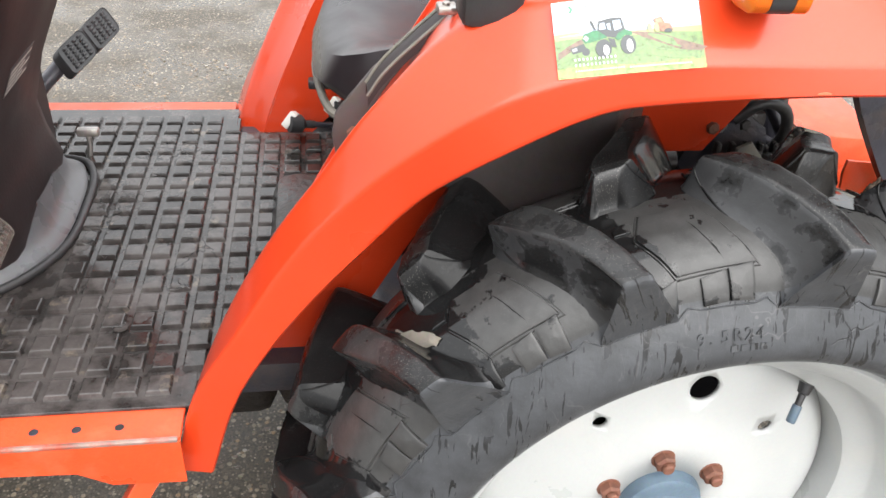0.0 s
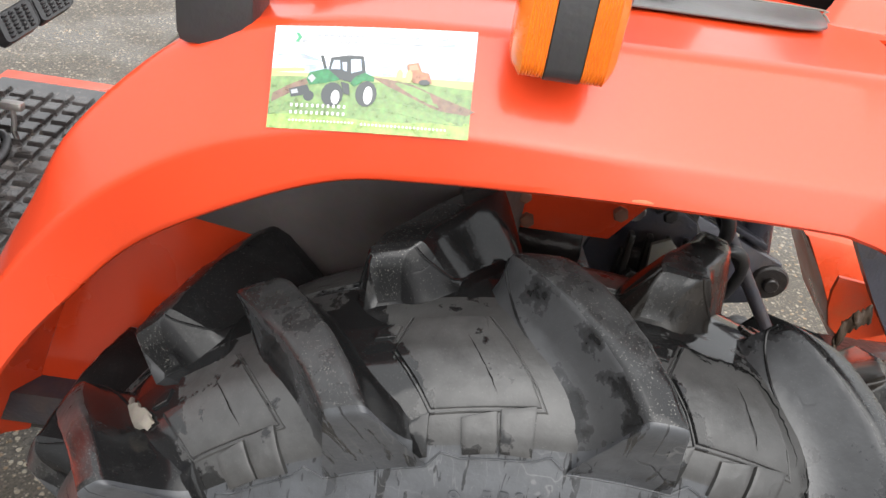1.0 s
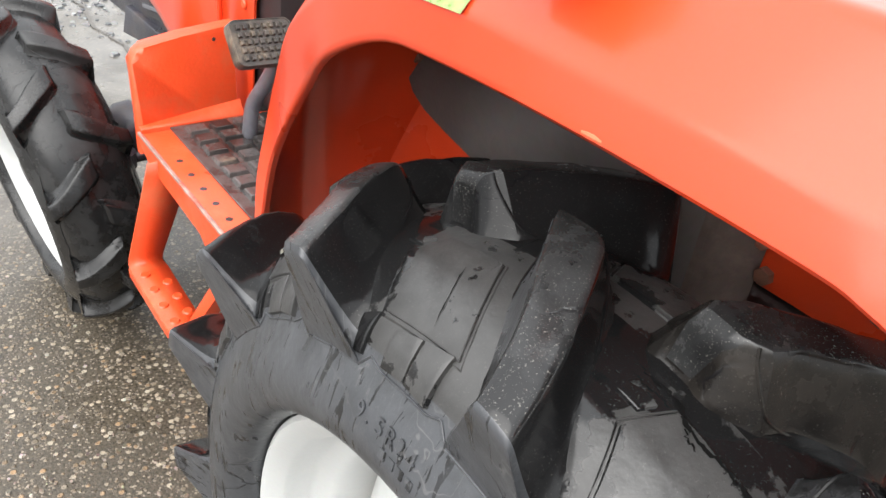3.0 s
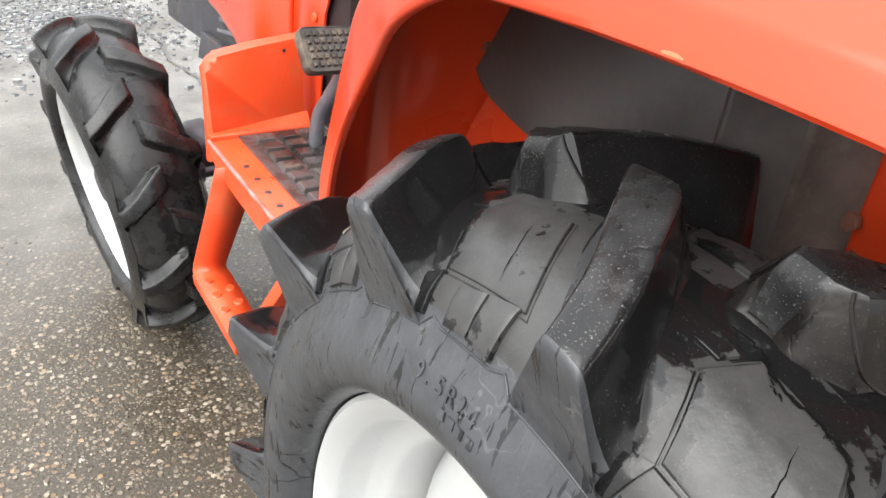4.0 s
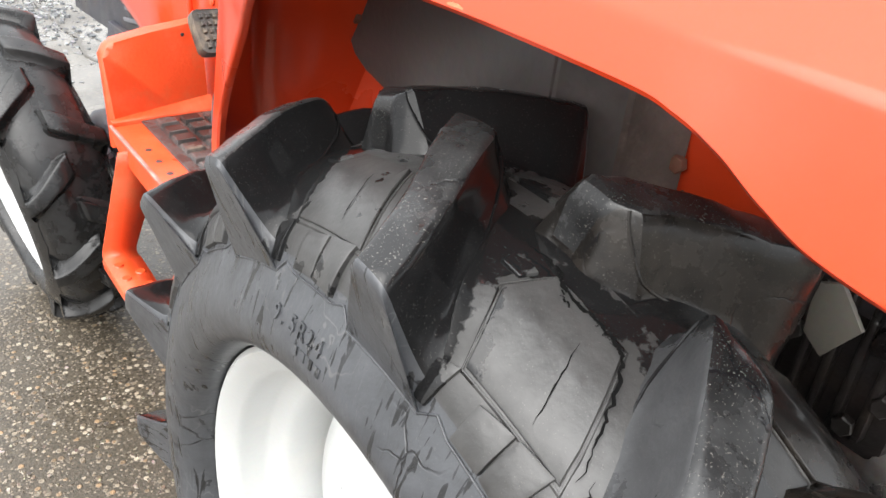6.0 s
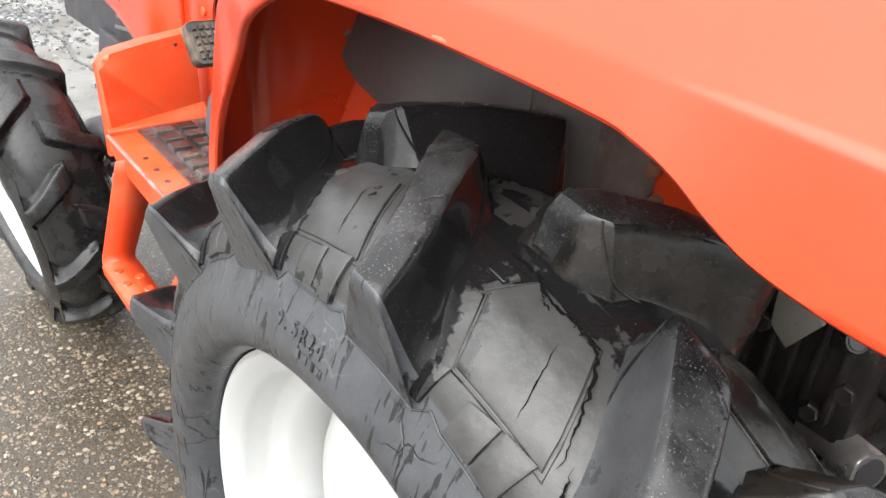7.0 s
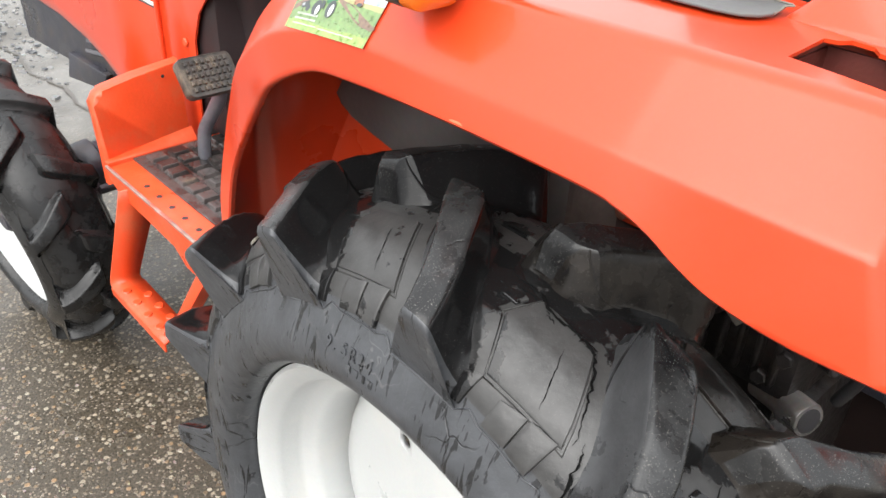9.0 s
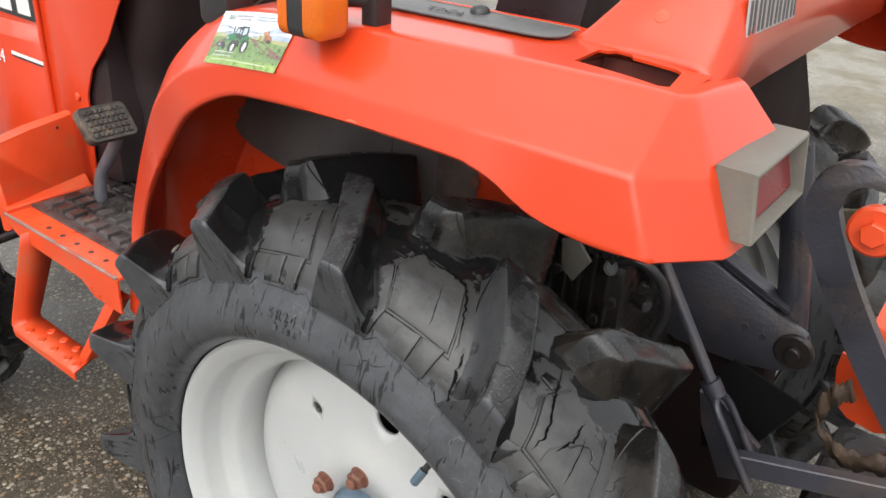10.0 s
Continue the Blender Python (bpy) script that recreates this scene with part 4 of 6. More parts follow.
# hanging foot step, one bent plate with punched holes
bm = bmesh.new()
rows = []
for k in range(17):
    v = k / 16
    if v < 0.45:
        q = v / 0.45
        rows.append([(-0.958 - 0.040 * q, 0.088 - 0.040 * q, 0.640 - 0.212 * q), (-0.958 - 0.036 * q, 0.170 - 0.062 * q, 0.640 - 0.212 * q)])
    elif v < 0.6:
        a = radians(90 * (v - 0.45) / 0.15)
        rows.append([(-0.998 + 0.012 * (1 - math.cos(a)), 0.047, 0.428 - 0.012 * math.sin(a)), (-0.994 + 0.012 * (1 - math.cos(a)), 0.108, 0.428 - 0.012 * math.sin(a))])
    else:
        q = (v - 0.6) / 0.4
        rows.append([(-0.986 + 0.232 * q, 0.046, 0.416), (-0.982 + 0.206 * q, 0.110 - 0.006 * q, 0.416)])
grid(bm, rows)
foot = thicken(part("foot_step", bm, ORANGE_WORN, tractor, "orange hanging foot step with punched grip holes"), 0.005, 0)
bm = bmesh.new()
slab(bm, [(-0.990, 0.044, 0.418), (-0.752, 0.044, 0.418), (-0.752, 0.044, 0.400), (-0.985, 0.044, 0.402)], (0, 0.004, 0), 0.001)
part("step_lip", bm, ORANGE_WORN, foot)
bm = bmesh.new()
slab(bm, [(-0.800, 0.080, 0.412), (-0.775, 0.080, 0.412), (-0.668, 0.112, 0.590), (-0.700, 0.112, 0.590)], (0, 0.030, 0.0), 0.002)
part("stay", bm, ORANGE_WORN, foot)
for i, (x, y) in enumerate(((-0.957, 0.064), (-0.920, 0.092), (-0.908, 0.063), (-0.872, 0.092), (-0.858, 0.062), (-0.824, 0.092), (-0.808, 0.063), (-0.776, 0.064))):
    bm = bmesh.new()
    tube(bm, [(x, y, 0.4186), (x, y, 0.4212), (x, y, 0.4212)], [0.0095, 0.0075, 0.0052], 18, False)
    part("punched_rim", bm, ORANGE_WORN, foot)
    bm = bmesh.new()
    disc(bm, (x, y, 0.4188), 0.0056, (0, 0, 1), 0.0008, 16)
    part("punched_hole", bm, BLACK, foot)

# ---- hood and cowl, behind the step ----
bm = bmesh.new()
low_edge = ((-2.45, 0.720), (-2.1, 0.720), (-1.85, 0.716), (-1.67, 0.694), (-1.56, 0.665), (-1.46, 0.624), (-1.195, 0.560))
rows = [[(x, y, z + dz) for x, z in low_edge] for y, dz in ((0.335, 0.0), (0.325, 0.015), (0.322, 0.045))]
rows += [[(x, y, z + 0.06 * (x + 1.195) / 1.25) for x, _ in low_edge] for y, z in ((0.322, 0.945), (0.335, 0.965), (0.345, 0.975), (0.345, 1.17), (0.39, 1.24), (0.46, 1.26), (MID, 1.265))]
rows += [[(x, 2 * MID - y, z) for x, y, z in r] for r in rows[-2::-1]]
grid(bm, rows)
hood = thicken(part("hood", bm, ORANGE, tractor, "orange engine hood with louvres, a white stripe and a model number", 30), 0.003, 0)
stripe_white = plain("white_stripe", (0.75, 0.74, 0.72))
for z0, z1, mt, x0, x1 in ((0.8965, 0.9045, stripe_white, -1.345, -1.20), (0.892, 0.896, BLACK, -1.345, -1.20), (0.8885, 0.8965, stripe_white, -2.2, -1.50), (0.884, 0.888, BLACK, -2.2, -1.50)):
    bm = bmesh.new()
    slab(bm, [(x0, 0.3197, z0), (x1, 0.3197, z0), (x1, 0.3197, z1), (x0, 0.3197, z1)], (0, -0.0008, 0))
    part("stripe", bm, mt, hood)
letters("X-24", 0.046, Matrix.Translation((-1.475, 0.3190, 0.868)) @ pose(0, 0, 0, 90, 0, 0), plain("white_letters", (0.78, 0.77, 0.75)), hood, "model_number", 0.0005, "white model number X-24")
bm = bmesh.new()
box(bm, (-1.75, 0.3405, 0.982), (-1.235, 0.3425, 1.042), 0.0)
name_plate = part("name_plate", bm, BLACK, hood, "black plate with pale bars for lettering")
for i in range(6):
    bm = bmesh.new()
    box(bm, (-1.735 + 0.083 * i, 0.3390, 0.992), (-1.68 + 0.083 * i, 0.3404, 1.032), 0.0)
    part("hood_emblem_bar", bm, plain("pale_bar", (0.70, 0.68, 0.66)), hood)
# the cowl panel between hood and floor
bm = bmesh.new()
edge = [(-1.19, 0.62), (-1.19, 1.30), (-0.80, 1.30), (-0.865, 1.10), (-0.93, 1.00), (-1.005, 0.93), (-1.035, 0.87), (-1.040, 0.80), (-1.055, 0.62)]
slab(bm, [(x, 0.318 + 0.03 * max(0, z - 1.0), z) for x, z in edge], (0, 0.004, 0), 0.0015)
far = bmesh.new()
slab(far, [(x, 2 * MID - 0.318 - 0.03 * max(0, z - 1.0), z) for x, z in edge], (0, -0.004, 0), 0.0015)
part("cowl_panel", far, ORANGE, tractor, "orange cowl side panel behind the hood")
seam = bmesh.new()
tube(seam, [(-1.19, 0.318, 0.70), (-1.19, 0.318, 0.95), (-1.19, 0.320, 1.28)], 0.006, 10)
part("panel_seam", seam, ORANGE, tractor)
cowl_panel = part("cowl_panel", bm, ORANGE, tractor, "orange cowl side panel behind the hood")
bm = bmesh.new()
disc(bm, (-1.075, 0.318, 0.855), 0.009, (0, -1, 0), 0.004, 16, 0.002)
part("bolt", bm, ORANGE_WORN, cowl_panel)

# black engine side grille below the hood
SLAT = material("worn_grey_slat", (0.17, 0.17, 0.185), 0.4, metal=0.2, vary=0.25, scale=20, bump=0.0004)
bm = bmesh.new()
slab(bm, [(-2.35, 0.37, 0.52), (-1.75, 0.37, 0.56), (-1.42, 0.37, 0.65), (-1.25, 0.37, 0.78), (-2.35, 0.37, 0.80)], (0, 0.03, 0), 0.008)
slab(bm, [(-1.98, 0.352, 0.50), (-1.70, 0.352, 0.545), (-1.66, 0.352, 0.600), (-1.93, 0.352, 0.590)], (0, 0.03, 0), 0.006)
grille = part("engine_side_grille", bm, IRON, tractor, "dark grey slotted engine side grille")
for i in range(3):
    bm = bmesh.new()
    slab(bm, [(-1.80 + 0.02 * i, 0.3685, 0.600 + 0.034 * i), (-1.46 + 0.05 * i, 0.3685, 0.668 + 0.030 * i), (-1.46 + 0.05 * i, 0.3685, 0.684 + 0.030 * i), (-1.80 + 0.02 * i, 0.3685, 0.616 + 0.034 * i)], (0, 0.001, 0))
    part("slot", bm, BLACK, grille)
    bm = bmesh.new()
    slab(bm, [(-1.82 + 0.02 * i, 0.364, 0.618 + 0.034 * i), (-1.45 + 0.05 * i, 0.364, 0.687 + 0.030 * i), (-1.45 + 0.05 * i, 0.364, 0.697 + 0.030 * i), (-1.82 + 0.02 * i, 0.364, 0.628 + 0.034 * i)], (0, 0.006, 0), 0.001)
    part("slat", bm, SLAT, grille)

# steering column cowl with a rubber boot at its foot
bm = bmesh.new()
rows = []
for z, x0, x1, y0, y1 in ((0.664, -1.25, -0.925, 0.43, 0.79), (0.70, -1.25, -0.918, 0.42, 0.795), (0.725, -1.25, -0.912, 0.41, 0.795), (0.78, -1.25, -0.925, 0.395, 0.785), (0.83, -1.25, -0.932, 0.39, 0.785), (0.92, -1.25, -0.905, 0.385, 0.790), (1.0, -1.25, -0.868, 0.37, 0.795), (1.1, -1.25, -0.83, 0.36, 0.805), (1.3, -1.25, -0.77, 0.36, 0.815)):
    ring = []
    for cx, cy, a0 in ((x1 - 0.07, y1 - 0.07, 0), (x0 + 0.02, y1 - 0.02, 90), (x0 + 0.02, y0 + 0.02, 180), (x1 - 0.07, y0 + 0.07, 270)):
        rr = 0.07 if cx > -1.2 else 0.02
        ring += [(cx + rr * math.cos(radians(a0 + q * 22.5)), cy + rr * math.sin(radians(a0 + q * 22.5)), z) for q in range(5)]
    rows.append(ring)
vs = grid(bm, rows, close_cols=True)
bm.faces.new(vs[-1])
part("dash_cowl", bm, COWL, tractor, "dark brown steering column cowl with a rubber boot")
bm = bmesh.new()
box(bm, (-1.245, 0.330, 0.662), (-0.965, 0.905, 1.40), 0.03)
part("dash_panel", bm, COWL, tractor, "dark brown dashboard back")


# ---- pedals and levers ----
def pedal(m, arm, width, height, studs, mud, label):
    """A stud pad on a bent arm. m places the pad: x across, y up, z out of its face."""
    p = bmesh.new()
    tube(p, spline(arm, 5), 0.0135, 12)
    ped = part("pedal", p, ARM, tractor, label)
    bm = bmesh.new()
    rim = [Vector((sx * (width / 2 - 0.012) + 0.012 * math.cos(radians(a0 + 30 * q)), sy * (height / 2 - 0.012) + 0.012 * math.sin(radians(a0 + 30 * q)), 0))
           for sx, sy, a0 in ((1, 1, 0), (-1, 1, 90), (-1, -1, 180), (1, -1, 270)) for q in range(4)]
    rows = [[m @ Vector((p.x * k, p.y * k, z)) for p in rim] for k, z in ((0.93, -0.020), (0.98, -0.019), (1.0, -0.016), (1.0, -0.001), (0.985, 0.0015), (0.955, 0.0015), (0.945, 0.0), (0.5, 0.0))]
    vs = grid(bm, rows, close_cols=True)
    bm.faces.new(vs[0])
    bm.faces.new(vs[-1])
    part("pedal_pad", bm, MUDDY if mud else BLACK, ped)
    nx, ny = studs
    for i in range(nx):
        for j in range(ny):
            bm = bmesh.new()
            cx, cy = (i + 0.5) / nx * (width - 0.018) - (width - 0.018) / 2, (j + 0.5) / ny * (height - 0.012) - (height - 0.012) / 2
            q = 0.32 * (width - 0.018) / nx
            r = 0.36 * (height - 0.012) / ny
            vs = grid(bm, [[m @ Vector((cx + a * q * s, cy + b * r * s, z)) for a, b in ((-1, -1), (1, -1), (1, 1), (-1, 1))] for s, z in ((1, -0.001), (0.9, 0.003), (0.65, 0.0042))], close_cols=True)
            bm.faces.new(vs[-1])
            part("stud", bm, MUDDY if mud else BLACK, ped)
    return ped


ARM = material("scuffed_grey_steel", (0.11, 0.11, 0.125), 0.4, metal=0.3, vary=0.3, scale=25, bump=0.0004)
MUDDY = material("muddy_rubber", (0.045, 0.036, 0.030), 0.4, vary=0.5, scale=40, bump=0.002, grain_scale=120, dirt=(0.17, 0.13, 0.09), dirt_scale=32, dirt_amount=0.8)
pad_m = Matrix.Translation((-0.872, 0.262, 0.862)) @ Matrix(((-0.10, -0.62, 0.78, 0), (0.99, -0.02, 0.12, 0), (-0.06, 0.78, 0.62, 0), (0, 0, 0, 1)))
pedal(pad_m, [(-0.880, 0.285, 0.845), (-0.905, 0.292, 0.800), (-0.930, 0.286, 0.760), (-0.955, 0.276, 0.715), (-0.962, 0.272, 0.655)], 0.112, 0.075, (8, 5), True, "black stud pedal caked with mud on a bent arm")
pad_b = Matrix.Translation((-0.915, 0.945, 0.838)) @ Matrix(((0.42, -0.58, 0.70, 0), (0.86, 0.50, -0.10, 0), (0.29, 0.64, 0.71, 0), (0, 0, 0, 1)))
for dy in (0.0, 0.080):
    pm = Matrix.Translation((0.42 * dy, 0.86 * dy, 0.29 * dy)) @ pad_b
    pedal(pm, [(-0.925, 0.955 + dy * 0.8, 0.835), (-0.960, 0.940 + dy * 0.6, 0.80), (-1.000, 0.915 + dy * 0.4, 0.755), (-1.030, 0.90 + dy * 0.3, 0.67)], 0.077, 0.060, (4, 6), False, "black rubber brake pedal")

bm = bmesh.new()
tube(bm, spline([(-0.905, 0.850, 0.655), (-0.898, 0.850, 0.690), (-0.900, 0.850, 0.712)], 4), 0.005, 10)
lock = part("lock_lever", bm, STEEL, tractor, "small bare steel lever standing on the floor mat")
bm = bmesh.new()
box(bm, (-0.918, 0.842, 0.706), (-0.878, 0.860, 0.722), 0.004)
part("lever_head", bm, STEEL, lock)


def knob_lever(foot, head, grip_r, label, pale):
    foot, head = Vector(foot), Vector(head)
    bm = bmesh.new()
    slabdir = (head - foot).normalized()
    tube(bm, [foot, foot.lerp(head, 0.55), head], [0.006, 0.006, 0.007], 10)
    lv = part("lever", bm, IRON, tractor, label)
    bm = bmesh.new()
    tube(bm, spline([head - slabdir * 0.03, head, head + slabdir * 0.02, head + slabdir * 0.026], 3), [0.008] * 3 + [grip_r] * 3 + [grip_r] * 3 + [grip_r * 0.8], 14)
    k = part("grip", bm, BLACK, lv)
    if pale:
        bm = bmesh.new()
        turn = Matrix.Translation(head + slabdir * 0.012) @ pose(0, 0, 0, -38, -52, 12)
        box(bm, (-grip_r * 0.95, -grip_r * 0.8, grip_r * 0.2), (grip_r * 0.95, grip_r * 0.8, grip_r + 0.001), 0.003, turn)
        part("grip_label", bm, plain("pale_label", (0.62, 0.60, 0.56)), lv, "pale worn label")
    return lv


knob_lever((-0.385, 0.95, 0.675), (-0.498, 0.91, 0.700), 0.019, "lever with a black grip and pale label", True)
knob_lever((-0.34, 0.95, 0.72), (-0.414, 0.89, 0.742), 0.019, "lever with a black grip and pale label", True)
bm = bmesh.new()
box(bm, (-0.480, 0.890, 0.782), (-0.412, 0.918, 0.800), 0.004)
tube(bm, [(-0.43, 0.905, 0.79), (-0.36, 0.92, 0.75)], 0.006, 8)
part("differential_pedal", bm, BLACK, tractor, "small black ribbed pedal below the seat")

# ---- seat ----
bm = bmesh.new()
rows = []
for u in range(15):
    y = 0.355 + 0.48 * u / 14
    e = abs(2 * u / 14 - 1)
    lift = 0.060 * e ** 3
    front = -0.435 + 0.10 * e ** 4
    rows.append([(front + 0.03, y, 0.920 + 0.02 * e), (front, y, 0.945 + lift), (front + 0.015, y, 0.985 + lift), (front + 0.06, y, 1.005 + lift), (-0.25, y, 0.992 + lift * 1.3), (-0.12, y, 0.985 + lift * 1.6),
                 (-0.01, y, 1.01 + lift * 1.8), (0.04 - 0.04 * e ** 2, y, 1.10 + lift), (0.075 - 0.06 * e ** 2, y, 1.22), (0.11 - 0.06 * e ** 2, y, 1.36 - 0.05 * e ** 4), (0.135, y, 1.375 - 0.06 * e ** 4), (0.15, y, 1.33 - 0.06 * e ** 4), (0.12, y, 1.10), (0.05, y, 0.94), (-0.20, y, 0.915)])
vs = grid(bm, rows, close_cols=True)
for q in (vs[0], vs[-1]):
    bm.faces.new(q)
seat = part("seat", bm, VINYL, tractor, "black vinyl bucket seat, scuffed", 50)
seat.matrix_basis = pose(-0.035, 0, 0.02)
bm = bmesh.new()
tube(bm, spline([(-0.30, 0.352, 0.955), (-0.345, 0.354, 0.950), (-0.385, 0.375, 0.935), (-0.41, 0.42, 0.928), (-0.425, 0.52, 0.922), (-0.43, 0.64, 0.922), (-0.41, 0.76, 0.928), (-0.36, 0.83, 0.945)], 5), 0.006, 8)
part("piping", bm, GREYPL, seat, "grey edge piping")
bm = bmesh.new()
box(bm, (-0.40, 0.28, 0.62), (-0.02, 0.96, 0.70), 0.02)
box(bm, (-0.30, 0.40, 0.70), (0.05, 0.71, 0.91), 0.02)
part("seat_platform", bm, IRON, tractor)

# rear cowl behind the seat, joining the mudguards
bm = bmesh.new()
rows = []
for y, z0, zt, x0, xf in ((0.214, 1.195, 1.2215, 0.300, 0.150), (0.222, 1.195, 1.228, 0.301, 0.160), (0.235, 1.194, 1.245, 0.303, 0.176), (0.255, 1.192, 1.272, 0.305, 0.196), (0.280, 1.190, 1.302, 0.306, 0.212),
                         (0.320, 1.188, 1.328, 0.302, 0.226), (0.41, 1.186, 1.347, 0.298, 0.238), (MID, 1.186, 1.352, 0.298, 0.240)):
    h = zt - z0
    rows.append([(x0 + 0.030, y, z0), (x0 + 0.026, y, z0 + 0.5 * h), (x0 + 0.016, y, zt - 0.16 * h), (x0 + 0.008, y, zt - 0.06 * h), (x0 - 0.004, y, zt - 0.001), (x0 - 0.03, y, zt), ((x0 + xf) / 2, y, zt), (xf + 0.02, y, zt), (xf + 0.008, y, zt - 0.002), (xf, y, zt - 0.008), (xf - 0.002, y, zt - 0.02 - 0.3 * h)])
rows += [[(x, 2 * MID - y, z) for x, y, z in r] for r in rows[-2::-1]]
grid(bm, rows)
rear_cowl = part("rear_cowl", bm, ORANGE, tractor, "orange rear cowl behind the seat with pale lettering bars", 50)
thicken(rear_cowl, 0.003, 0)
silver_bar, dark_bar = plain("silver_bar", (0.36, 0.35, 0.34)), plain("dark_bar", (0.06, 0.058, 0.06))
for i in range(6):
    spot = Matrix.Translation((0.3290, 0.284 + 0.0285 * i, 1.268)) @ pose(0, 0, 0, 0, -6, 0)
    bm = bmesh.new()
    for side in (-0.0062, 0.0062):
        box(bm, (-0.0012, side - 0.0050, -0.019), (0.0012, side + 0.0050, 0.019), 0.0, spot)
    mark = part("emblem_bar", bm, silver_bar, rear_cowl)
    bm = bmesh.new()
    for side in (-0.0062, 0.0062):
        box(bm, (0.0012, side - 0.0028, -0.0168), (0.0020, side + 0.0028, 0.0168), 0.0, spot)
    part("emblem_core", bm, dark_bar, mark)

bm = bmesh.new()
slab(bm, [(0.300, 0.36, 1.200), (0.300, 0.66, 1.190), (0.300, 0.80, 1.065), (0.300, 0.855, 1.018), (0.300, 0.835, 0.974), (0.300, 0.50, 0.960), (0.300, 0.40, 1.02)], (-0.012, 0, 0), 0.003)
part("rear_housing", bm, HOUSING, tractor, "dark brown housing plate below the rear cowl")

# ---- fittings on the left mudguard ----
PRINT_W, PRINT_H = 0.1365, 0.0755


def sticker():
    """A small printed sticker: white sky, fields, a green tractor and an orange one as plain shapes, bars for the writing."""
    cols = {"white": (0.86, 0.87, 0.88), "haze": (0.52, 0.62, 0.76), "green": (0.34, 0.52, 0.21), "lime": (0.52, 0.74, 0.22), "earth": (0.38, 0.25, 0.19), "tractor_green": (0.05, 0.24, 0.10),
            "dark": (0.075, 0.085, 0.09), "orange_print": (0.44, 0.21, 0.13), "bar": (0.85, 0.86, 0.84), "mark": (0.10, 0.42, 0.22), "grey": (0.45, 0.47, 0.5), "rough_grass": (0.22, 0.34, 0.14), "pale_orange": (0.62, 0.34, 0.22), "yellow": (0.50, 0.50, 0.24)}
    names = list(cols)
    mats = [plain("print_" + k, tuple(c * 0.62 for c in v) if k not in ("white", "bar") else tuple(c * 0.68 for c in v), 0.35) for k, v in cols.items()]
    for k, sc in (("green", 150), ("earth", 200), ("lime", 170), ("haze", 60), ("rough_grass", 260), ("tractor_green", 220), ("orange_print", 200)):
        c = [q * {"haze": 0.62, "green": 0.42, "lime": 0.42, "earth": 0.42}.get(k, 0.6) for q in cols[k]]
        mats[names.index(k)] = material("print_" + k, c, 0.35, vary=0.3, scale=sc, grain=0.25, grain_scale=420, bump=0.0)
    bm = bmesh.new()
    bl, br, tl, tr = (Vector(p) for p in ((-0.248, 0.0445, 1.1455), (-0.112, 0.0372, 1.1612), (-0.252, 0.0870, 1.2018), (-0.115, 0.0862, 1.2182)))
    nrm = (br - bl).cross(tl - bl).normalized()
    layer = [0.0022]

    def at(u, v):
        bow = 0.0042 * math.sin(math.pi * u) * 0.6
        return bl.lerp(br, u).lerp(tl.lerp(tr, u), v) + nrm * (layer[0] + bow)

    def poly(kind, pts):
        layer[0] += 0.00003
        f = bm.faces.new([bm.verts.new(at(*p)) for p in pts])
        f.material_index = names.index(kind)

    def strip(kind, lo, hi, n=24):
        layer[0] += 0.00003
        a = [bm.verts.new(at(i / n, lo(i / n) if callable(lo) else lo)) for i in range(n + 1)]
        b = [bm.verts.new(at(i / n, hi(i / n) if callable(hi) else hi)) for i in range(n + 1)]
        for i in range(n):
            f = bm.faces.new((a[i], a[i + 1], b[i + 1], b[i]))
            f.material_index = names.index(kind)

    def rect(kind, u0, v0, u1, v1, n=1):
        layer[0] += 0.00003
        for i in range(n):
            ua, ub = u0 + (u1 - u0) * i / n, u0 + (u1 - u0) * (i + 1) / n
            f = bm.faces.new([bm.verts.new(at(*p)) for p in ((ua, v0), (ub, v0), (ub, v1), (ua, v1))])
            f.material_index = names.index(kind)

    def oval(kind, u, v, ru, rv, n=14):
        poly(kind, [(u + ru * math.cos(2 * math.pi * i / n), v + rv * math.sin(2 * math.pi * i / n)) for i in range(n)])

    strip("white", 0, 1)
    strip("haze", 0.5, lambda u: 0.66 + 0.05 * math.sin(7 * u + 1) + 0.03 * math.sin(17 * u) + 0.08 * u)
    strip("white", lambda u: 0.60 + 0.03 * math.sin(9 * u), lambda u: 0.66 + 0.05 * math.sin(5 * u + 2))
    strip("yellow", 0.3, lambda u: 0.545 - 0.01 * u)
    strip("green", 0.02, lambda u: 0.50 - 0.03 * u + 0.012 * math.sin(11 * u))
    strip("lime", 0.0, lambda u: 0.13 + 0.02 * math.sin(8 * u))
    # ploughed strips and the taller grass
    poly("earth", [(0.012, 0.253), (0.015, 0.338), (0.090, 0.421), (0.178, 0.496), (0.191, 0.444), (0.074, 0.313)])
    poly("earth", [(0.503, 0.527), (0.570, 0.518), (0.709, 0.474), (0.858, 0.365), (1.023, 0.261), (0.952, 0.183), (0.806, 0.272), (0.694, 0.361), (0.581, 0.451)])
    poly("rough_grass", [(0.554, 0.343), (0.647, 0.308), (0.787, 0.256), (0.979, 0.220), (0.967, 0.118), (0.783, 0.136), (0.618, 0.210), (0.431, 0.208), (0.433, 0.269)])
    poly("rough_grass", [(0.006, 0.189), (0.105, 0.259), (0.282, 0.248), (0.278, 0.205), (0.128, 0.183), (0.008, 0.138)])
    poly("yellow", [(-0.000, 0.579), (0.118, 0.594), (0.169, 0.587), (0.168, 0.561), (0.000, 0.542)])
    # green tractor
    oval("dark", 0.199, 0.323, 0.027, 0.051)
    poly("dark", [(0.096, 0.385), (0.188, 0.431), (0.209, 0.340), (0.111, 0.306)])
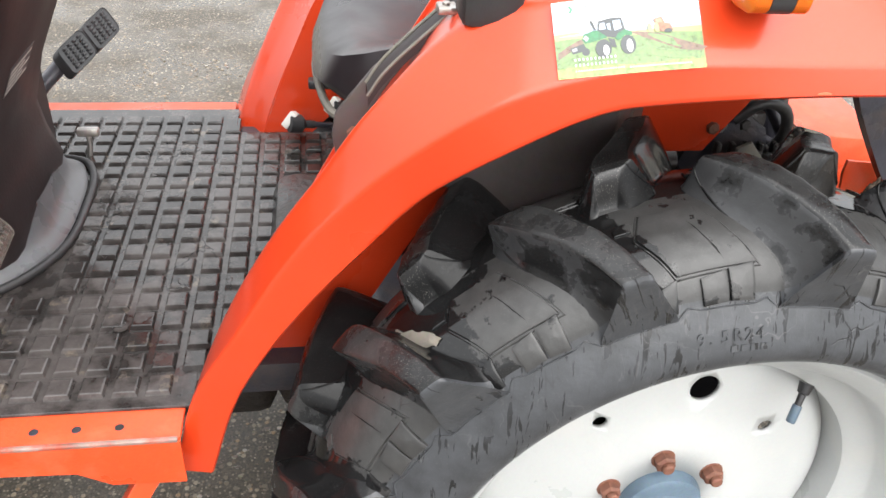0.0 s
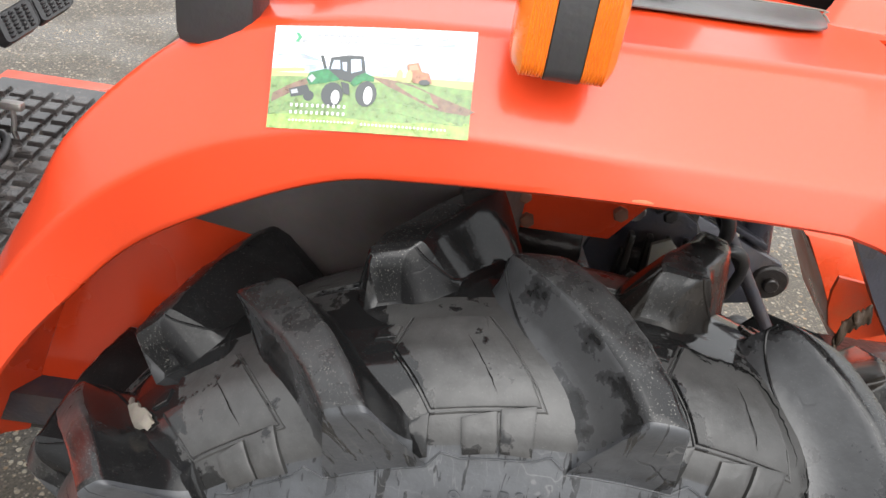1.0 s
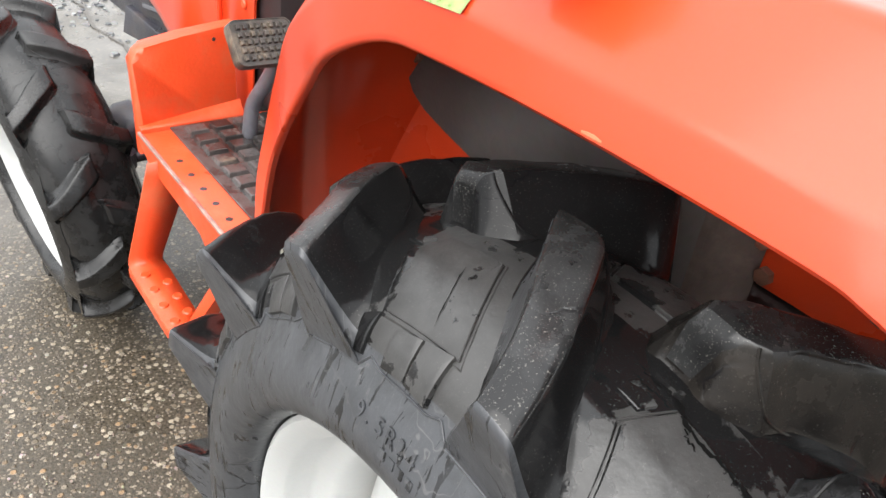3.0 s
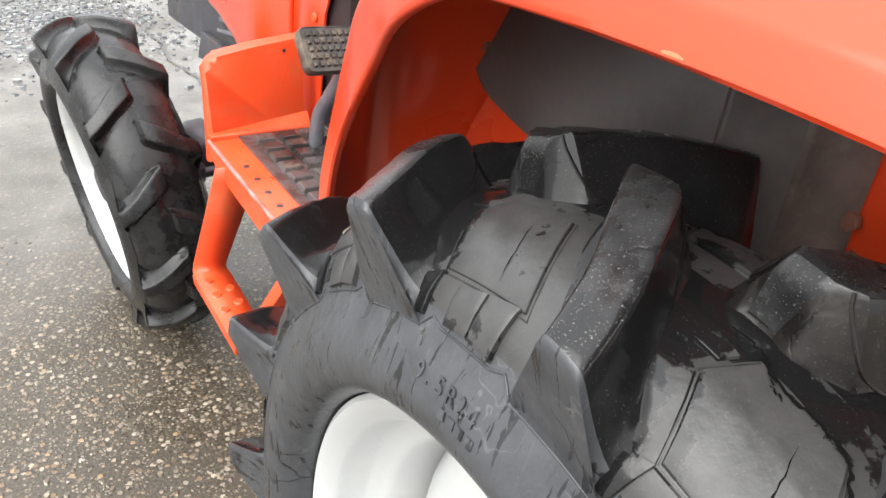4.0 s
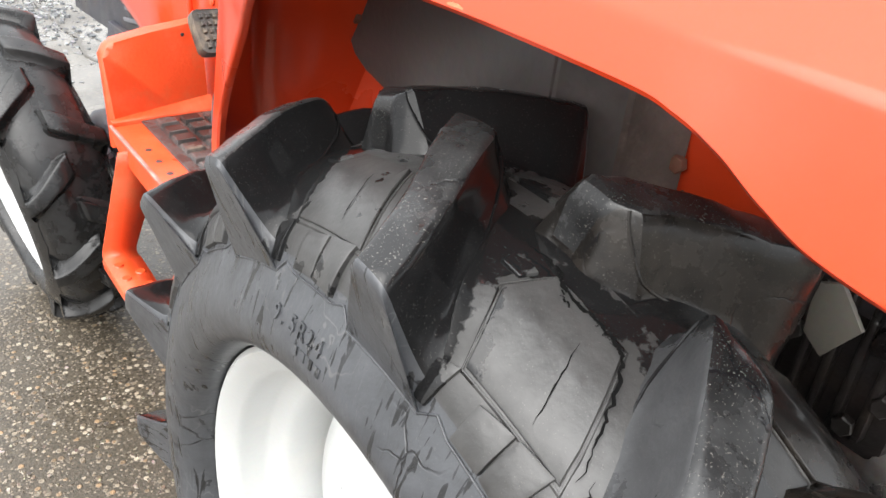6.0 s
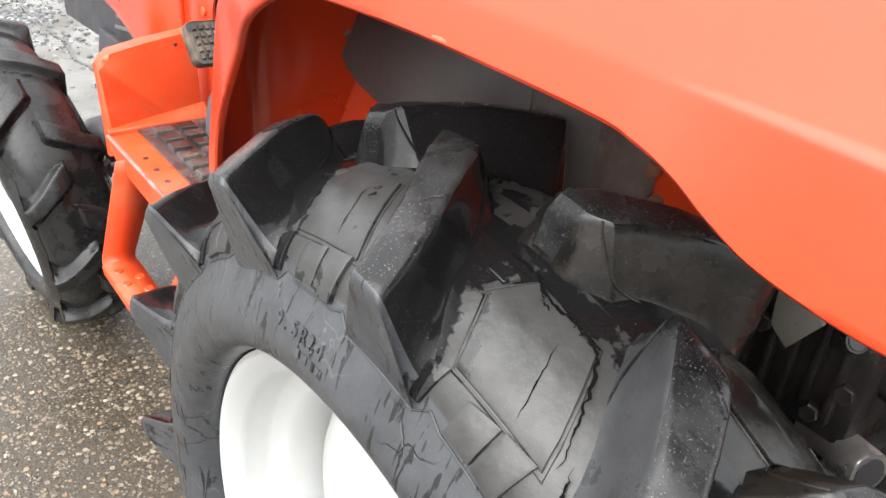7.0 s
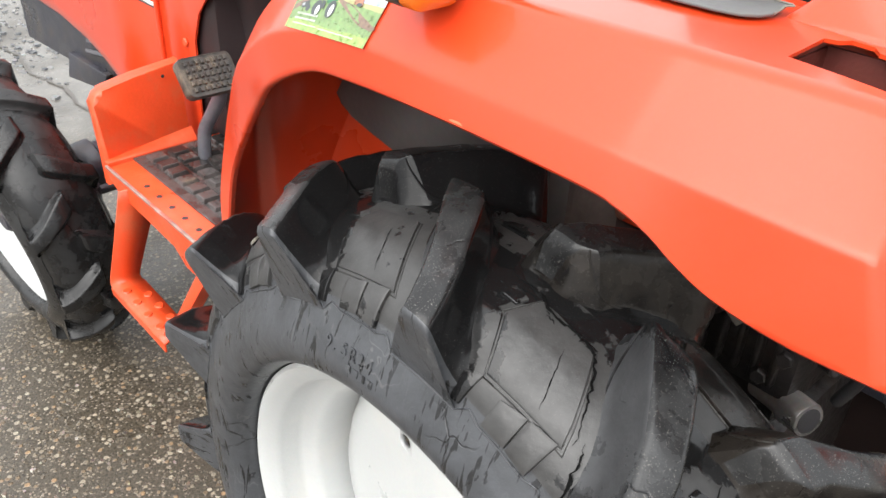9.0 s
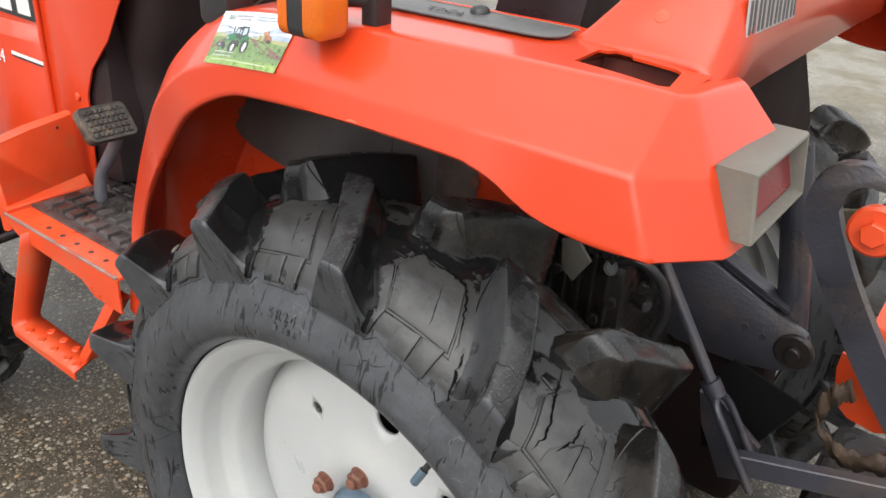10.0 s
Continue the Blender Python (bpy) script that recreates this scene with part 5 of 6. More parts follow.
    poly("grey", [(0.107, 0.373), (0.139, 0.389), (0.146, 0.349), (0.113, 0.336)])
    poly("tractor_green", [(0.180, 0.482), (0.194, 0.548), (0.263, 0.586), (0.339, 0.580), (0.353, 0.488), (0.273, 0.450), (0.199, 0.430)])
    poly("grey", [(0.186, 0.498), (0.207, 0.535), (0.228, 0.495), (0.209, 0.449)])
    poly("dark", [(0.288, 0.581), (0.294, 0.697), (0.378, 0.726), (0.455, 0.721), (0.474, 0.560), (0.409, 0.466), (0.351, 0.487)])
    poly("haze", [(0.298, 0.587), (0.309, 0.672), (0.339, 0.674), (0.346, 0.588)])
    poly("haze", [(0.358, 0.583), (0.352, 0.654), (0.375, 0.658), (0.379, 0.568)])
    poly("haze", [(0.402, 0.555), (0.393, 0.685), (0.443, 0.690), (0.453, 0.583)])
    poly("tractor_green", [(0.399, 0.459), (0.426, 0.527), (0.470, 0.563), (0.516, 0.526), (0.517, 0.482), (0.465, 0.485), (0.422, 0.425)])
    oval("dark", 0.484, 0.364, 0.053, 0.122)
    oval("bar", 0.494, 0.351, 0.022, 0.085)
    oval("grey", 0.497, 0.348, 0.009, 0.039)
    oval("dark", 0.317, 0.343, 0.055, 0.118)
    oval("bar", 0.334, 0.319, 0.021, 0.067)
    oval("grey", 0.337, 0.316, 0.008, 0.027)
    poly("dark", [(0.241, 0.712), (0.257, 0.716), (0.279, 0.591), (0.265, 0.587)])
    poly("dark", [(0.353, 0.471), (0.396, 0.450), (0.405, 0.343), (0.374, 0.355)])
    # orange tractor
    poly("orange_print", [(0.677, 0.576), (0.705, 0.611), (0.782, 0.587), (0.801, 0.492), (0.711, 0.489)])
    poly("orange_print", [(0.671, 0.662), (0.726, 0.680), (0.747, 0.602), (0.677, 0.584)])
    poly("pale_orange", [(0.682, 0.649), (0.720, 0.663), (0.732, 0.614), (0.687, 0.603)])
    oval("yellow", 0.640, 0.554, 0.016, 0.058)
    oval("yellow", 0.686, 0.546, 0.016, 0.062)
    oval("dark", 0.763, 0.498, 0.028, 0.027)
    # marks and bars of writing
    for i, k in enumerate(("mark", "grey", "haze")):
        u = 0.105 + 0.03 * i
        poly(k, [(u, 0.93), (u + 0.018, 0.93), (u + 0.034, 0.885), (u + 0.018, 0.84), (u, 0.84), (u + 0.016, 0.885)])
    for i in range(8):
        rect("grey", 0.215 + 0.031 * i, 0.895, 0.238 + 0.031 * i, 0.925)
    for i in range(4):
        rect("grey", 0.285 + 0.036 * i, 0.835, 0.312 + 0.036 * i, 0.862)
    for k, (u0, u1, v) in enumerate(((0.50, 0.62, 0.90), (0.64, 0.72, 0.90), (0.74, 0.86, 0.90), (0.50, 0.66, 0.845), (0.68, 0.90, 0.845))):
        rect("haze", u0, v, u1, v + 0.022, 4)
    for v in (0.205, 0.135):
        for i in range(11):
            rect("bar", 0.115 + 0.0265 * i, v + 0.006, 0.126 + 0.0265 * i, v + 0.036)
    for i in range(19):
        rect("bar", 0.115 + 0.0175 * i, 0.070, 0.124 + 0.0175 * i, 0.086)
    for i in range(23):
        rect("bar", 0.475 + 0.0185 * i, 0.060 - 0.0002 * i, 0.484 + 0.0185 * i, 0.078 - 0.0002 * i)
    me = bpy.data.meshes.new("sticker")
    bm.to_mesh(me)
    bm.free()
    for m in mats:
        me.materials.append(m)
    ob = new("sticker", me)
    ob.parent = guard
    ob["label"] = "printed sticker: fields, a green and an orange tractor"


sticker()

# indicator lamp: amber lens fore and aft of a dark band
bm = bmesh.new()


def lamp_ring(x, g):
    c = Vector((x + 0.010, 0.0505, 1.247))
    w, h, r = 0.0275 - g, 0.0345 - g, 0.012
    out = []
    for cx, cz, a0 in ((w - r, h - r, 0), (-w + r, h - r, 90), (-w + r, -h + r, 180), (w - r, -h + r, 270)):
        out += [c + Vector((0, cx + r * math.cos(radians(a0 + q * 30)), cz + r * math.sin(radians(a0 + q * 30)))) for q in range(4)]
    return out


vs = grid(bm, [lamp_ring(x, g) for x, g in ((-0.084, 0.002), (-0.083, 0.0), (-0.061, 0.0), (-0.060, 0.002))], close_cols=True)
bm.faces.new(vs[0])
bm.faces.new(vs[-1])
lamp = part("indicator_lamp", bm, BLACK, tractor, "amber two-faced indicator lamp with a dark band")
for xs_ in ((-0.0838, -0.098, -0.103, -0.105), (-0.0602, -0.046, -0.041, -0.039)):
    bm = bmesh.new()
    rows = []
    n_rib = 7
    for k in range(n_rib * 2 + 1):
        x = xs_[0] + (xs_[1] - xs_[0]) * k / (n_rib * 2)
        rows.append(lamp_ring(x, 0.0010 if k % 2 else 0.0003))
    rows += [lamp_ring(xs_[2], 0.0055), lamp_ring(xs_[3], 0.0105)]
    vs = grid(bm, rows, close_cols=True)
    bm.faces.new(vs[-1])
    part("lens", bm, AMBER, lamp, "ribbed amber lens", 25)
bm = bmesh.new()
tube(bm, [(-0.062, 0.076, 1.250), (-0.045, 0.095, 1.250), (-0.025, 0.112, 1.250)], 0.010, 12)
part("lamp_arm", bm, BLACK, lamp)
bm = bmesh.new()
box(bm, (-0.038, 0.098, 1.214), (-0.014, 0.128, 1.330), 0.006)
part("lamp_post", bm, BLACK, lamp)

# mirror stay socket and the pale-edged trim strip at the front shoulder
bm = bmesh.new()
box(bm, (-0.330, 0.100, 1.172), (-0.270, 0.150, 1.250), 0.010)
tube(bm, [(-0.300, 0.125, 1.24), (-0.300, 0.130, 1.40)], 0.012, 12)
part("stay_socket", bm, BLACK, tractor, "black socket with a stay on the mudguard")
way = spline([(-0.412, 0.0, 1.072), (-0.392, 0.0, 1.101), (-0.348, 0.0, 1.144), (-0.306, 0.0, 1.180), (-0.270, 0.0, 1.204), (-0.24, 0.0, 1.216)], 5)
bm = bmesh.new()
grid(bm, [[p + Vector((0, y, dz)) for y, dz in ((0.168, -0.006), (0.169, 0.004), (0.174, 0.007), (0.192, 0.009), (0.200, 0.006), (0.201, -0.006))] for p in way])
strip = part("trim_strip", bm, COWL, tractor, "dark trim strip with pale edges on the mudguard")
for y, dz in ((0.170, 0.0055), (0.198, 0.009)):
    bm = bmesh.new()
    tube(bm, [p + Vector((0, y, dz)) for p in way], 0.0020, 8)
    part("trim_edge", bm, GREYPL, strip)
bm = bmesh.new()
box(bm, (-0.345, 0.150, 1.170), (-0.325, 0.172, 1.178), 0.002)
disc(bm, (-0.336, 0.160, 1.178), 0.004, (0, 0, 1), 0.003, 12)
part("strip_clip", bm, STEEL, strip)

LID = material("weathered_dark_plastic", (0.085, 0.082, 0.080), 0.42, vary=0.2, scale=14, bump=0.0003)
# tool box lid let into the top of the mudguard
bm = bmesh.new()
slab(bm, [(-0.24, 0.172, 1.2275), (0.145, 0.182, 1.2305), (0.164, 0.187, 1.2305), (0.174, 0.196, 1.2305), (0.178, 0.208, 1.2305), (0.178, 0.232, 1.2340), (-0.24, 0.232, 1.2300)], (0, 0, 0.0025), 0.0008)
lid = part("toolbox_lid", bm, LID, tractor, "dark grey tool box lid on the mudguard, wet")
bm = bmesh.new()
tube(bm, spline([(-0.24, 0.231, 1.2325), (-0.03, 0.231, 1.2345), (0.165, 0.231, 1.2365), (0.178, 0.222, 1.2355), (0.179, 0.208, 1.2330)], 4), 0.0009, 8)
part("lid_edge", bm, GREYPL, lid)
bm = bmesh.new()
lathe(bm, [(0.0, 0.012), (0.004, 0.0115), (0.008, 0.008), (0.0095, 0.0005)], (0, 0, 0), 20)
k = part("lid_knob", bm, BLACK, lid)
k.matrix_basis = pose(0.055, 0.222, 1.234, 90, 0, 0)
letters("TOOL", 0.020, Matrix.Translation((-0.005, 0.192, 1.2350)) @ pose(0, 0, 0, 0, 0, 4), LID, lid, "embossed_word", 0.0003)
lid.matrix_basis = pose(-0.014, -0.004, -0.0015)

# tail lamp
bm = bmesh.new()


def tail_ring(x, g, k):
    y0, y1, z0, z1 = 0.130 + g, 0.296 - g, 1.096 + g, 1.164 - g
    return [(x + 0.15 * (1.164 - z) * k, y, z) for y, z in ((y0, z0), (y1, z0), (y1, z1), (y0, z1))]


vs = grid(bm, [tail_ring(0.368, 0.005, 1.5), tail_ring(0.372, 0.001, 1.4), tail_ring(0.375, 0.0, 1.35), tail_ring(0.408, 0.0, 1.0), tail_ring(0.4105, 0.0012, 1.0), tail_ring(0.4112, 0.0030, 1.0), tail_ring(0.4105, 0.0048, 1.0), tail_ring(0.386, 0.0065, 2.0)], close_cols=True)
bm.faces.new(vs[0])
tail = part("tail_lamp", bm, GREYPL, tractor, "weathered grey tail lamp housing with a red lens", 25)
bm = bmesh.new()
vs = grid(bm, [tail_ring(0.386, 0.006, 2.0), tail_ring(0.3895, 0.0075, 2.0), tail_ring(0.3915, 0.012, 2.0)], close_cols=True)
bm.faces.new(vs[-1])
bm.faces.new(vs[0])
part("lens", bm, REDLENS, tail, "red lens", 0)

# dark liner, post and bolts on the inner wall
LINER = material("dull_black_liner", (0.060, 0.050, 0.048), 0.46, vary=0.22, scale=9, grain=0.2, grain_scale=90, bump=0.0006, dirt=(0.11, 0.10, 0.095), dirt_scale=7, dirt_amount=0.5)
POST = material("dusty_brown_steel", (0.115, 0.085, 0.075), 0.5, metal=0.2, vary=0.3, scale=22, bump=0.0006, dirt=(0.19, 0.14, 0.12), dirt_scale=30, dirt_amount=0.6)
bm = bmesh.new()
slab(bm, [(-0.400, 0.235, 1.085), (-0.445, 0.235, 1.028), (-0.449, 0.235, 1.000), (-0.445, 0.235, 0.975), (-0.430, 0.235, 0.957), (-0.405, 0.235, 0.945), (-0.365, 0.235, 0.938), (-0.300, 0.235, 0.930), (-0.265, 0.235, 0.86), (-0.105, 0.235, 0.86), (-0.10, 0.235, 1.205), (-0.30, 0.235, 1.150)], (0, 0.008, 0), 0.003)
liner = part("guard_liner", bm, LINER, tractor, "dull black liner inside the mudguard")
bm = bmesh.new()
slab(bm, [(-0.106, 0.236, 0.86), (-0.060, 0.301, 0.86), (-0.060, 0.301, 1.195), (-0.106, 0.236, 1.205)], (0.006, 0.004, 0), 0.001)
part("liner_return", bm, LINER, liner)
bm = bmesh.new()
slab(bm, [(-0.064, 0.292, 0.86), (-0.052, 0.304, 0.86), (-0.048, 0.317, 0.86), (-0.030, 0.338, 0.86), (-0.030, 0.338, 1.19), (-0.048, 0.317, 1.19), (-0.052, 0.304, 1.19), (-0.064, 0.292, 1.195)], (0.006, 0.004, 0), 0.001)
post = part("guard_post", bm, POST, tractor, "grey-brown steel post inside the mudguard")
bm = bmesh.new()
slab(bm, [(-0.030, 0.345, 1.16), (-0.030, 0.345, 0.935), (-0.024, 0.345, 0.917), (0.080, 0.345, 0.918), (0.126, 0.345, 0.985), (0.20, 0.345, 1.10), (0.22, 0.345, 1.16)], (0, 0.004, 0), 0.0012)
slab(bm, [(-0.03, 0.345, 1.16), (0.22, 0.345, 1.16), (0.22, 0.27, 1.18), (-0.03, 0.27, 1.18)], (0, 0, 0.004))
bracket = part("seat_bracket", bm, ORANGE, tractor, "orange steel bracket plate bolted inside the mudguard")
for p in ((-0.027, 0.340, 0.964), (-0.018, 0.345, 0.930), (0.085, 0.345, 0.955), (-0.423, 0.236, 1.004)):
    bm = bmesh.new()
    disc(bm, p, 0.009, (0, -1, 0), 0.008, 6, 0.001)
    part("bolt", bm, RUST, bracket)

# ---- gearbox, axles ----
bm = bmesh.new()
box(bm, (-0.55, 0.38, 0.40), (0.22, 0.73, 0.70), 0.04)
box(bm, (-1.9, 0.42, 0.36), (-0.55, 0.69, 0.62), 0.03)
gear = part("gearbox", bm, GREASE, tractor, "greasy dark gearbox housing")
# added dark block: stands in for deep shade and hides the far rim
bm = bmesh.new()
box(bm, (0.15, 0.640, 0.34), (0.385, 0.74, 0.71), 0.03)
part("shade_block", bm, HOUSING, gear, "added dark block standing in for the shade behind the lift arm")
# added backing disc, so the wheel's holes look dark and shaded
bm = bmesh.new()
lathe(bm, [(0.20, 0.0005), (0.20, 0.12), (0.205, 0.215), (0.22, 0.225), (0.30, 0.225), (0.30, 0.05)], (0, 0, 0.5), 40)
part("hole_backing", bm, IRON, gear, "added dark disc that gives the wheel disc's holes their shade")
for pts, r_, nm in (([(0, 0.16, 0.5), (0, 0.30, 0.5), (0, 0.32, 0.5), (0, 0.40, 0.5)], [0.06, 0.06, 0.085, 0.10], "axle_housing"), ([(0, 1.08, 0.5), (0, 0.94, 0.5), (0, 0.92, 0.5), (0, 0.70, 0.5)], [0.06, 0.06, 0.085, 0.10], "axle_housing")):
    bm = bmesh.new()
    tube(bm, pts, r_, 24)
    part(nm, bm, GREASE, gear)
for s in (0, 1):
    def mir(p):
        return (p[0], 2 * MID - p[1], p[2]) if s else p
    bm = bmesh.new()
    tube(bm, [mir(p) for p in ((-1.53, 0.06, 0.36), (-1.53, 0.10, 0.37), (-1.53, 0.14, 0.385))], [0.085, 0.10, 0.085], 24)
    tube(bm, [mir(p) for p in ((-1.53, 0.13, 0.40), (-1.53, 0.20, 0.42), (-1.53, 0.205, 0.42), (-1.53, 0.24, 0.425), (-1.53, 0.245, 0.425), (-1.53, 0.60, 0.46))], [0.062, 0.062, 0.072, 0.072, 0.060, 0.062], 24)
    ax = part("front_axle", bm, IRON, tractor, "dark grey front axle and knuckle")
    bm = bmesh.new()
    tube(bm, [mir(p) for p in ((-1.43, 0.13, 0.395), (-1.405, 0.165, 0.430), (-1.400, 0.165, 0.452))], [0.016, 0.02, 0.02], 14)
    tube(bm, [mir(p) for p in ((-1.40, 0.165, 0.405), (-1.40, 0.165, 0.440), (-1.40, 0.165, 0.445))], [0.028, 0.028, 0.020], 20)
    tube(bm, [mir(p) for p in ((-1.40, 0.18, 0.420), (-1.40, 0.30, 0.425), (-1.40, 0.52, 0.44))], 0.012, 12)
    part("tie_rod", bm, IRON, ax)

# ---- hitch and rotary tiller behind the tractor ----
bm = bmesh.new()
tube(bm, [(0.190, 0.422, 0.985), (0.252, 0.414, 0.897), (0.361, 0.403, 0.743)], 0.0088, 16)
rod = part("lift_rod", bm, IRON, tractor, "dark grey steel lift rod with a forked end")
bm = bmesh.new()
tube(bm, [(0.352, 0.403, 0.755), (0.366, 0.403, 0.736)], 0.0145, 14)
for dy in (-0.022, 0.022):
    tube(bm, spline([(0.364, 0.403, 0.739), (0.374, 0.403 + dy * 0.8, 0.727), (0.392, 0.403 + dy, 0.703), (0.446, 0.403 + dy, 0.622)], 4), 0.0060, 10)
part("fork", bm, IRON, rod)
bm = bmesh.new()
slab(bm, [(0.333, 0.436, 0.707), (0.366, 0.436, 0.707), (0.434, 0.436, 0.655), (0.428, 0.436, 0.588), (0.390, 0.436, 0.573), (0.346, 0.436, 0.655)], (0, 0.012, 0), 0.003)
part("link_plate", bm, IRON, rod)


def bar(bm, a, b, w, t, up=(0, 0, 1)):
    a, b, up = Vector(a), Vector(b), Vector(up)
    d = (b - a).normalized()
    side = d.cross(up).normalized()
    up = side.cross(d)
    rows = [[p + side * sx * t / 2 + up * sz * w / 2 for sx, sz in ((-1, -0.9), (-0.8, -1), (0.8, -1), (1, -0.9), (1, 0.9), (0.8, 1), (-0.8, 1), (-1, 0.9))] for p in (a, b)]
    vs = grid(bm, rows, close_cols=True)
    bm.faces.new(vs[0])
    bm.faces.new(vs[1])


bm = bmesh.new()
bar(bm, (0.412, 0.406, 0.640), (0.700, 0.468, 0.683), 0.034, 0.020)
part("lower_link", bm, IRON, tractor, "dark grey lower hitch link")
bm = bmesh.new()
slab(bm, [(0.131, 0.610, 0.839), (0.269, 0.610, 0.827), (0.394, 0.610, 0.771), (0.427, 0.610, 0.759), (0.440, 0.610, 0.732), (0.425, 0.610, 0.695), (0.400, 0.610, 0.679), (0.335, 0.610, 0.666), (0.231, 0.610, 0.664), (0.131, 0.610, 0.700)], (0, 0.016, 0), 0.003)
arm = part("lift_arm", bm, IRON, tractor, "dark hitch lift arm plate with a pinned end")
bm = bmesh.new()
slab(bm, [(0.245, 0.615, 0.835), (0.281, 0.610, 0.832), (0.394, 0.610, 0.780), (0.386, 0.645, 0.780), (0.269, 0.650, 0.835)], (0, 0, 0.010), 0.002)
part("arm_flange", bm, IRON, arm)
bm = bmesh.new()
disc(bm, (0.416, 0.611, 0.727), 0.030, (0, -1, 0), 0.010, 24, 0.003)
disc(bm, (0.416, 0.602, 0.727), 0.012, (0, -1, 0), 0.010, 16, 0.002)
part("pin", bm, GREASE, arm)
for x, z in ((0.335, 0.736), (0.365, 0.730)):
    bm = bmesh.new()
    disc(bm, (x, 0.6102, z), 0.007, (0, -1, 0), 0.0008, 14)
    part("hole", bm, BLACK, arm)
bm = bmesh.new()
tube(bm, [(0.395, 0.650, 0.731), (0.398, 0.650, 0.737), (0.359, 0.655, 0.917), (0.329, 0.655, 1.037)], [0.014, 0.024, 0.024, 0.024], 18)
part("hydraulic_cylinder", bm, IRON, tractor, "dark hydraulic cylinder")
# valve block and pipes
bm = bmesh.new()
box(bm, (0.10, 0.36, 0.78), (0.22, 0.47, 0.90), 0.012)
box(bm, (0.06, 0.40, 0.70), (0.20, 0.70, 0.80), 0.015)
box(bm, (0.13, 0.38, 0.89), (0.19, 0.44, 0.96), 0.008)
valve = part("valve_block", bm, GREASE, tractor, "greasy hydraulic valve block with pipe ends")
for a, b, r_, mt in (((0.175, 0.392, 0.768), (0.247, 0.362, 0.780), 0.021, STEEL), ((0.21, 0.40, 0.84), (0.25, 0.38, 0.845), 0.010, GREASE), ((0.17, 0.37, 0.88), (0.20, 0.35, 0.90), 0.012, GREASE),
                     ((0.12, 0.40, 0.90), (0.12, 0.40, 1.02), 0.012, GREASE), ((0.15, 0.42, 0.95), (0.15, 0.42, 1.05), 0.015, IRON)):
    bm = bmesh.new()
    a, b = Vector(a), Vector(b)
    tube(bm, [a, a.lerp(b, 0.6), a.lerp(b, 0.62), b.lerp(a, 0.03), b], [r_ * 0.8, r_ * 0.8, r_, r_, r_ * 0.94], 18)
    part("pipe_end", bm, mt, valve)
    bm = bmesh.new()
    disc(bm, b + (b - a).normalized() * 0.0004, r_ * 0.74, b - a, 0.0006, 20)
    part("bore", bm, BLACK, valve)
bm = bmesh.new()
tube(bm, spline([(0.10, 0.45, 1.0), (0.16, 0.44, 1.03), (0.23, 0.46, 1.02), (0.25, 0.50, 0.95), (0.20, 0.52, 0.88)], 6), 0.008, 10)
part("hydraulic_hose", bm, BLACK, valve)
bm = bmesh.new()
slab(bm, [(0.128, 0.335, 0.925), (0.148, 0.335, 0.935), (0.175, 0.335, 0.905), (0.152, 0.335, 0.866), (0.132, 0.335, 0.880)], (0, 0.006, 0), 0.001)
part("grey_bracket", bm, GREYPL, tractor, "pale grey bracket plate by the axle")
bm = bmesh.new()
slab(bm, [(0.06, 0.370, 0.885), (0.085, 0.370, 0.962), (0.118, 0.370, 0.985), (0.185, 0.370, 0.940), (0.205, 0.370, 0.88), (0.17, 0.370, 0.83), (0.09, 0.370, 0.83)], (0, 0.010, 0), 0.002)
hang = part("hanger_plate", bm, IRON, tractor, "grey steel hanger plate with a round hole")
bm = bmesh.new()
disc(bm, (0.131, 0.3695, 0.896), 0.0145, (0, -1, 0), 0.0008, 24)
part("hole", bm, BLACK, hang)
bm = bmesh.new()
disc(bm, (0.108, 0.370, 0.948), 0.012, (0, -1, 0), 0.008, 20, 0.002)
part("bolt", bm, STEEL, hang)

bm = bmesh.new()
slab(bm, [(0.320, 0.48, 0.700), (0.361, 0.48, 0.753), (0.458, 0.48, 0.726), (0.466, 0.48, 0.719), (0.423, 0.48, 0.630), (0.346, 0.48, 0.579)], (0, 0.006, 0), 0.001)
part("rubber_shield", bm, CRACK, tractor, "matt black shield plate between the hitch links")

tiller = tagged(new("rotary_tiller"), "dark grey and orange rotary tiller hitched behind the tractor", "tiller")
bm = bmesh.new()
outer = spline([(0.78, 0.5, 0.50), (0.572, 0.5, 0.719), (0.472, 0.5, 0.849), (0.412, 0.5, 0.945), (0.390, 0.5, 1.000), (0.396, 0.5, 1.051), (0.424, 0.5, 1.076), (0.462, 0.5, 1.076), (0.492, 0.5, 1.055)], 4)
inner = spline([(0.515, 0.5, 1.005), (0.492, 0.5, 1.040), (0.462, 0.5, 1.056), (0.438, 0.5, 1.046), (0.430, 0.5, 1.020), (0.448, 0.5, 0.975), (0.500, 0.5, 0.888), (0.60, 0.5, 0.755), (0.81, 0.5, 0.53)], 4)
slab(bm, outer + inner, (0, 0.022, 0), 0.004)
part("mast", bm, IRON, tiller, "dark grey bent steel mast")
bm = bmesh.new()
disc(bm, (0.480, 0.505, 1.000), 0.034, (0, -1, 0), 0.016, 28, 0.004)
disc(bm, (0.480, 0.489, 1.000), 0.017, (0, -1, 0), 0.014, 6, 0.002)
part("pivot_boss", bm, ORANGE_WORN, tiller)
bm = bmesh.new()
slab(bm, [(0.485, 0.55, 0.788), (0.484, 0.55, 0.760), (0.490, 0.55, 0.732), (0.502, 0.55, 0.700), (0.518, 0.55, 0.687), (0.557, 0.55, 0.680), (0.60, 0.55, 0.700), (0.56, 0.55, 0.78)], (0, 0.008, 0), 0.002)
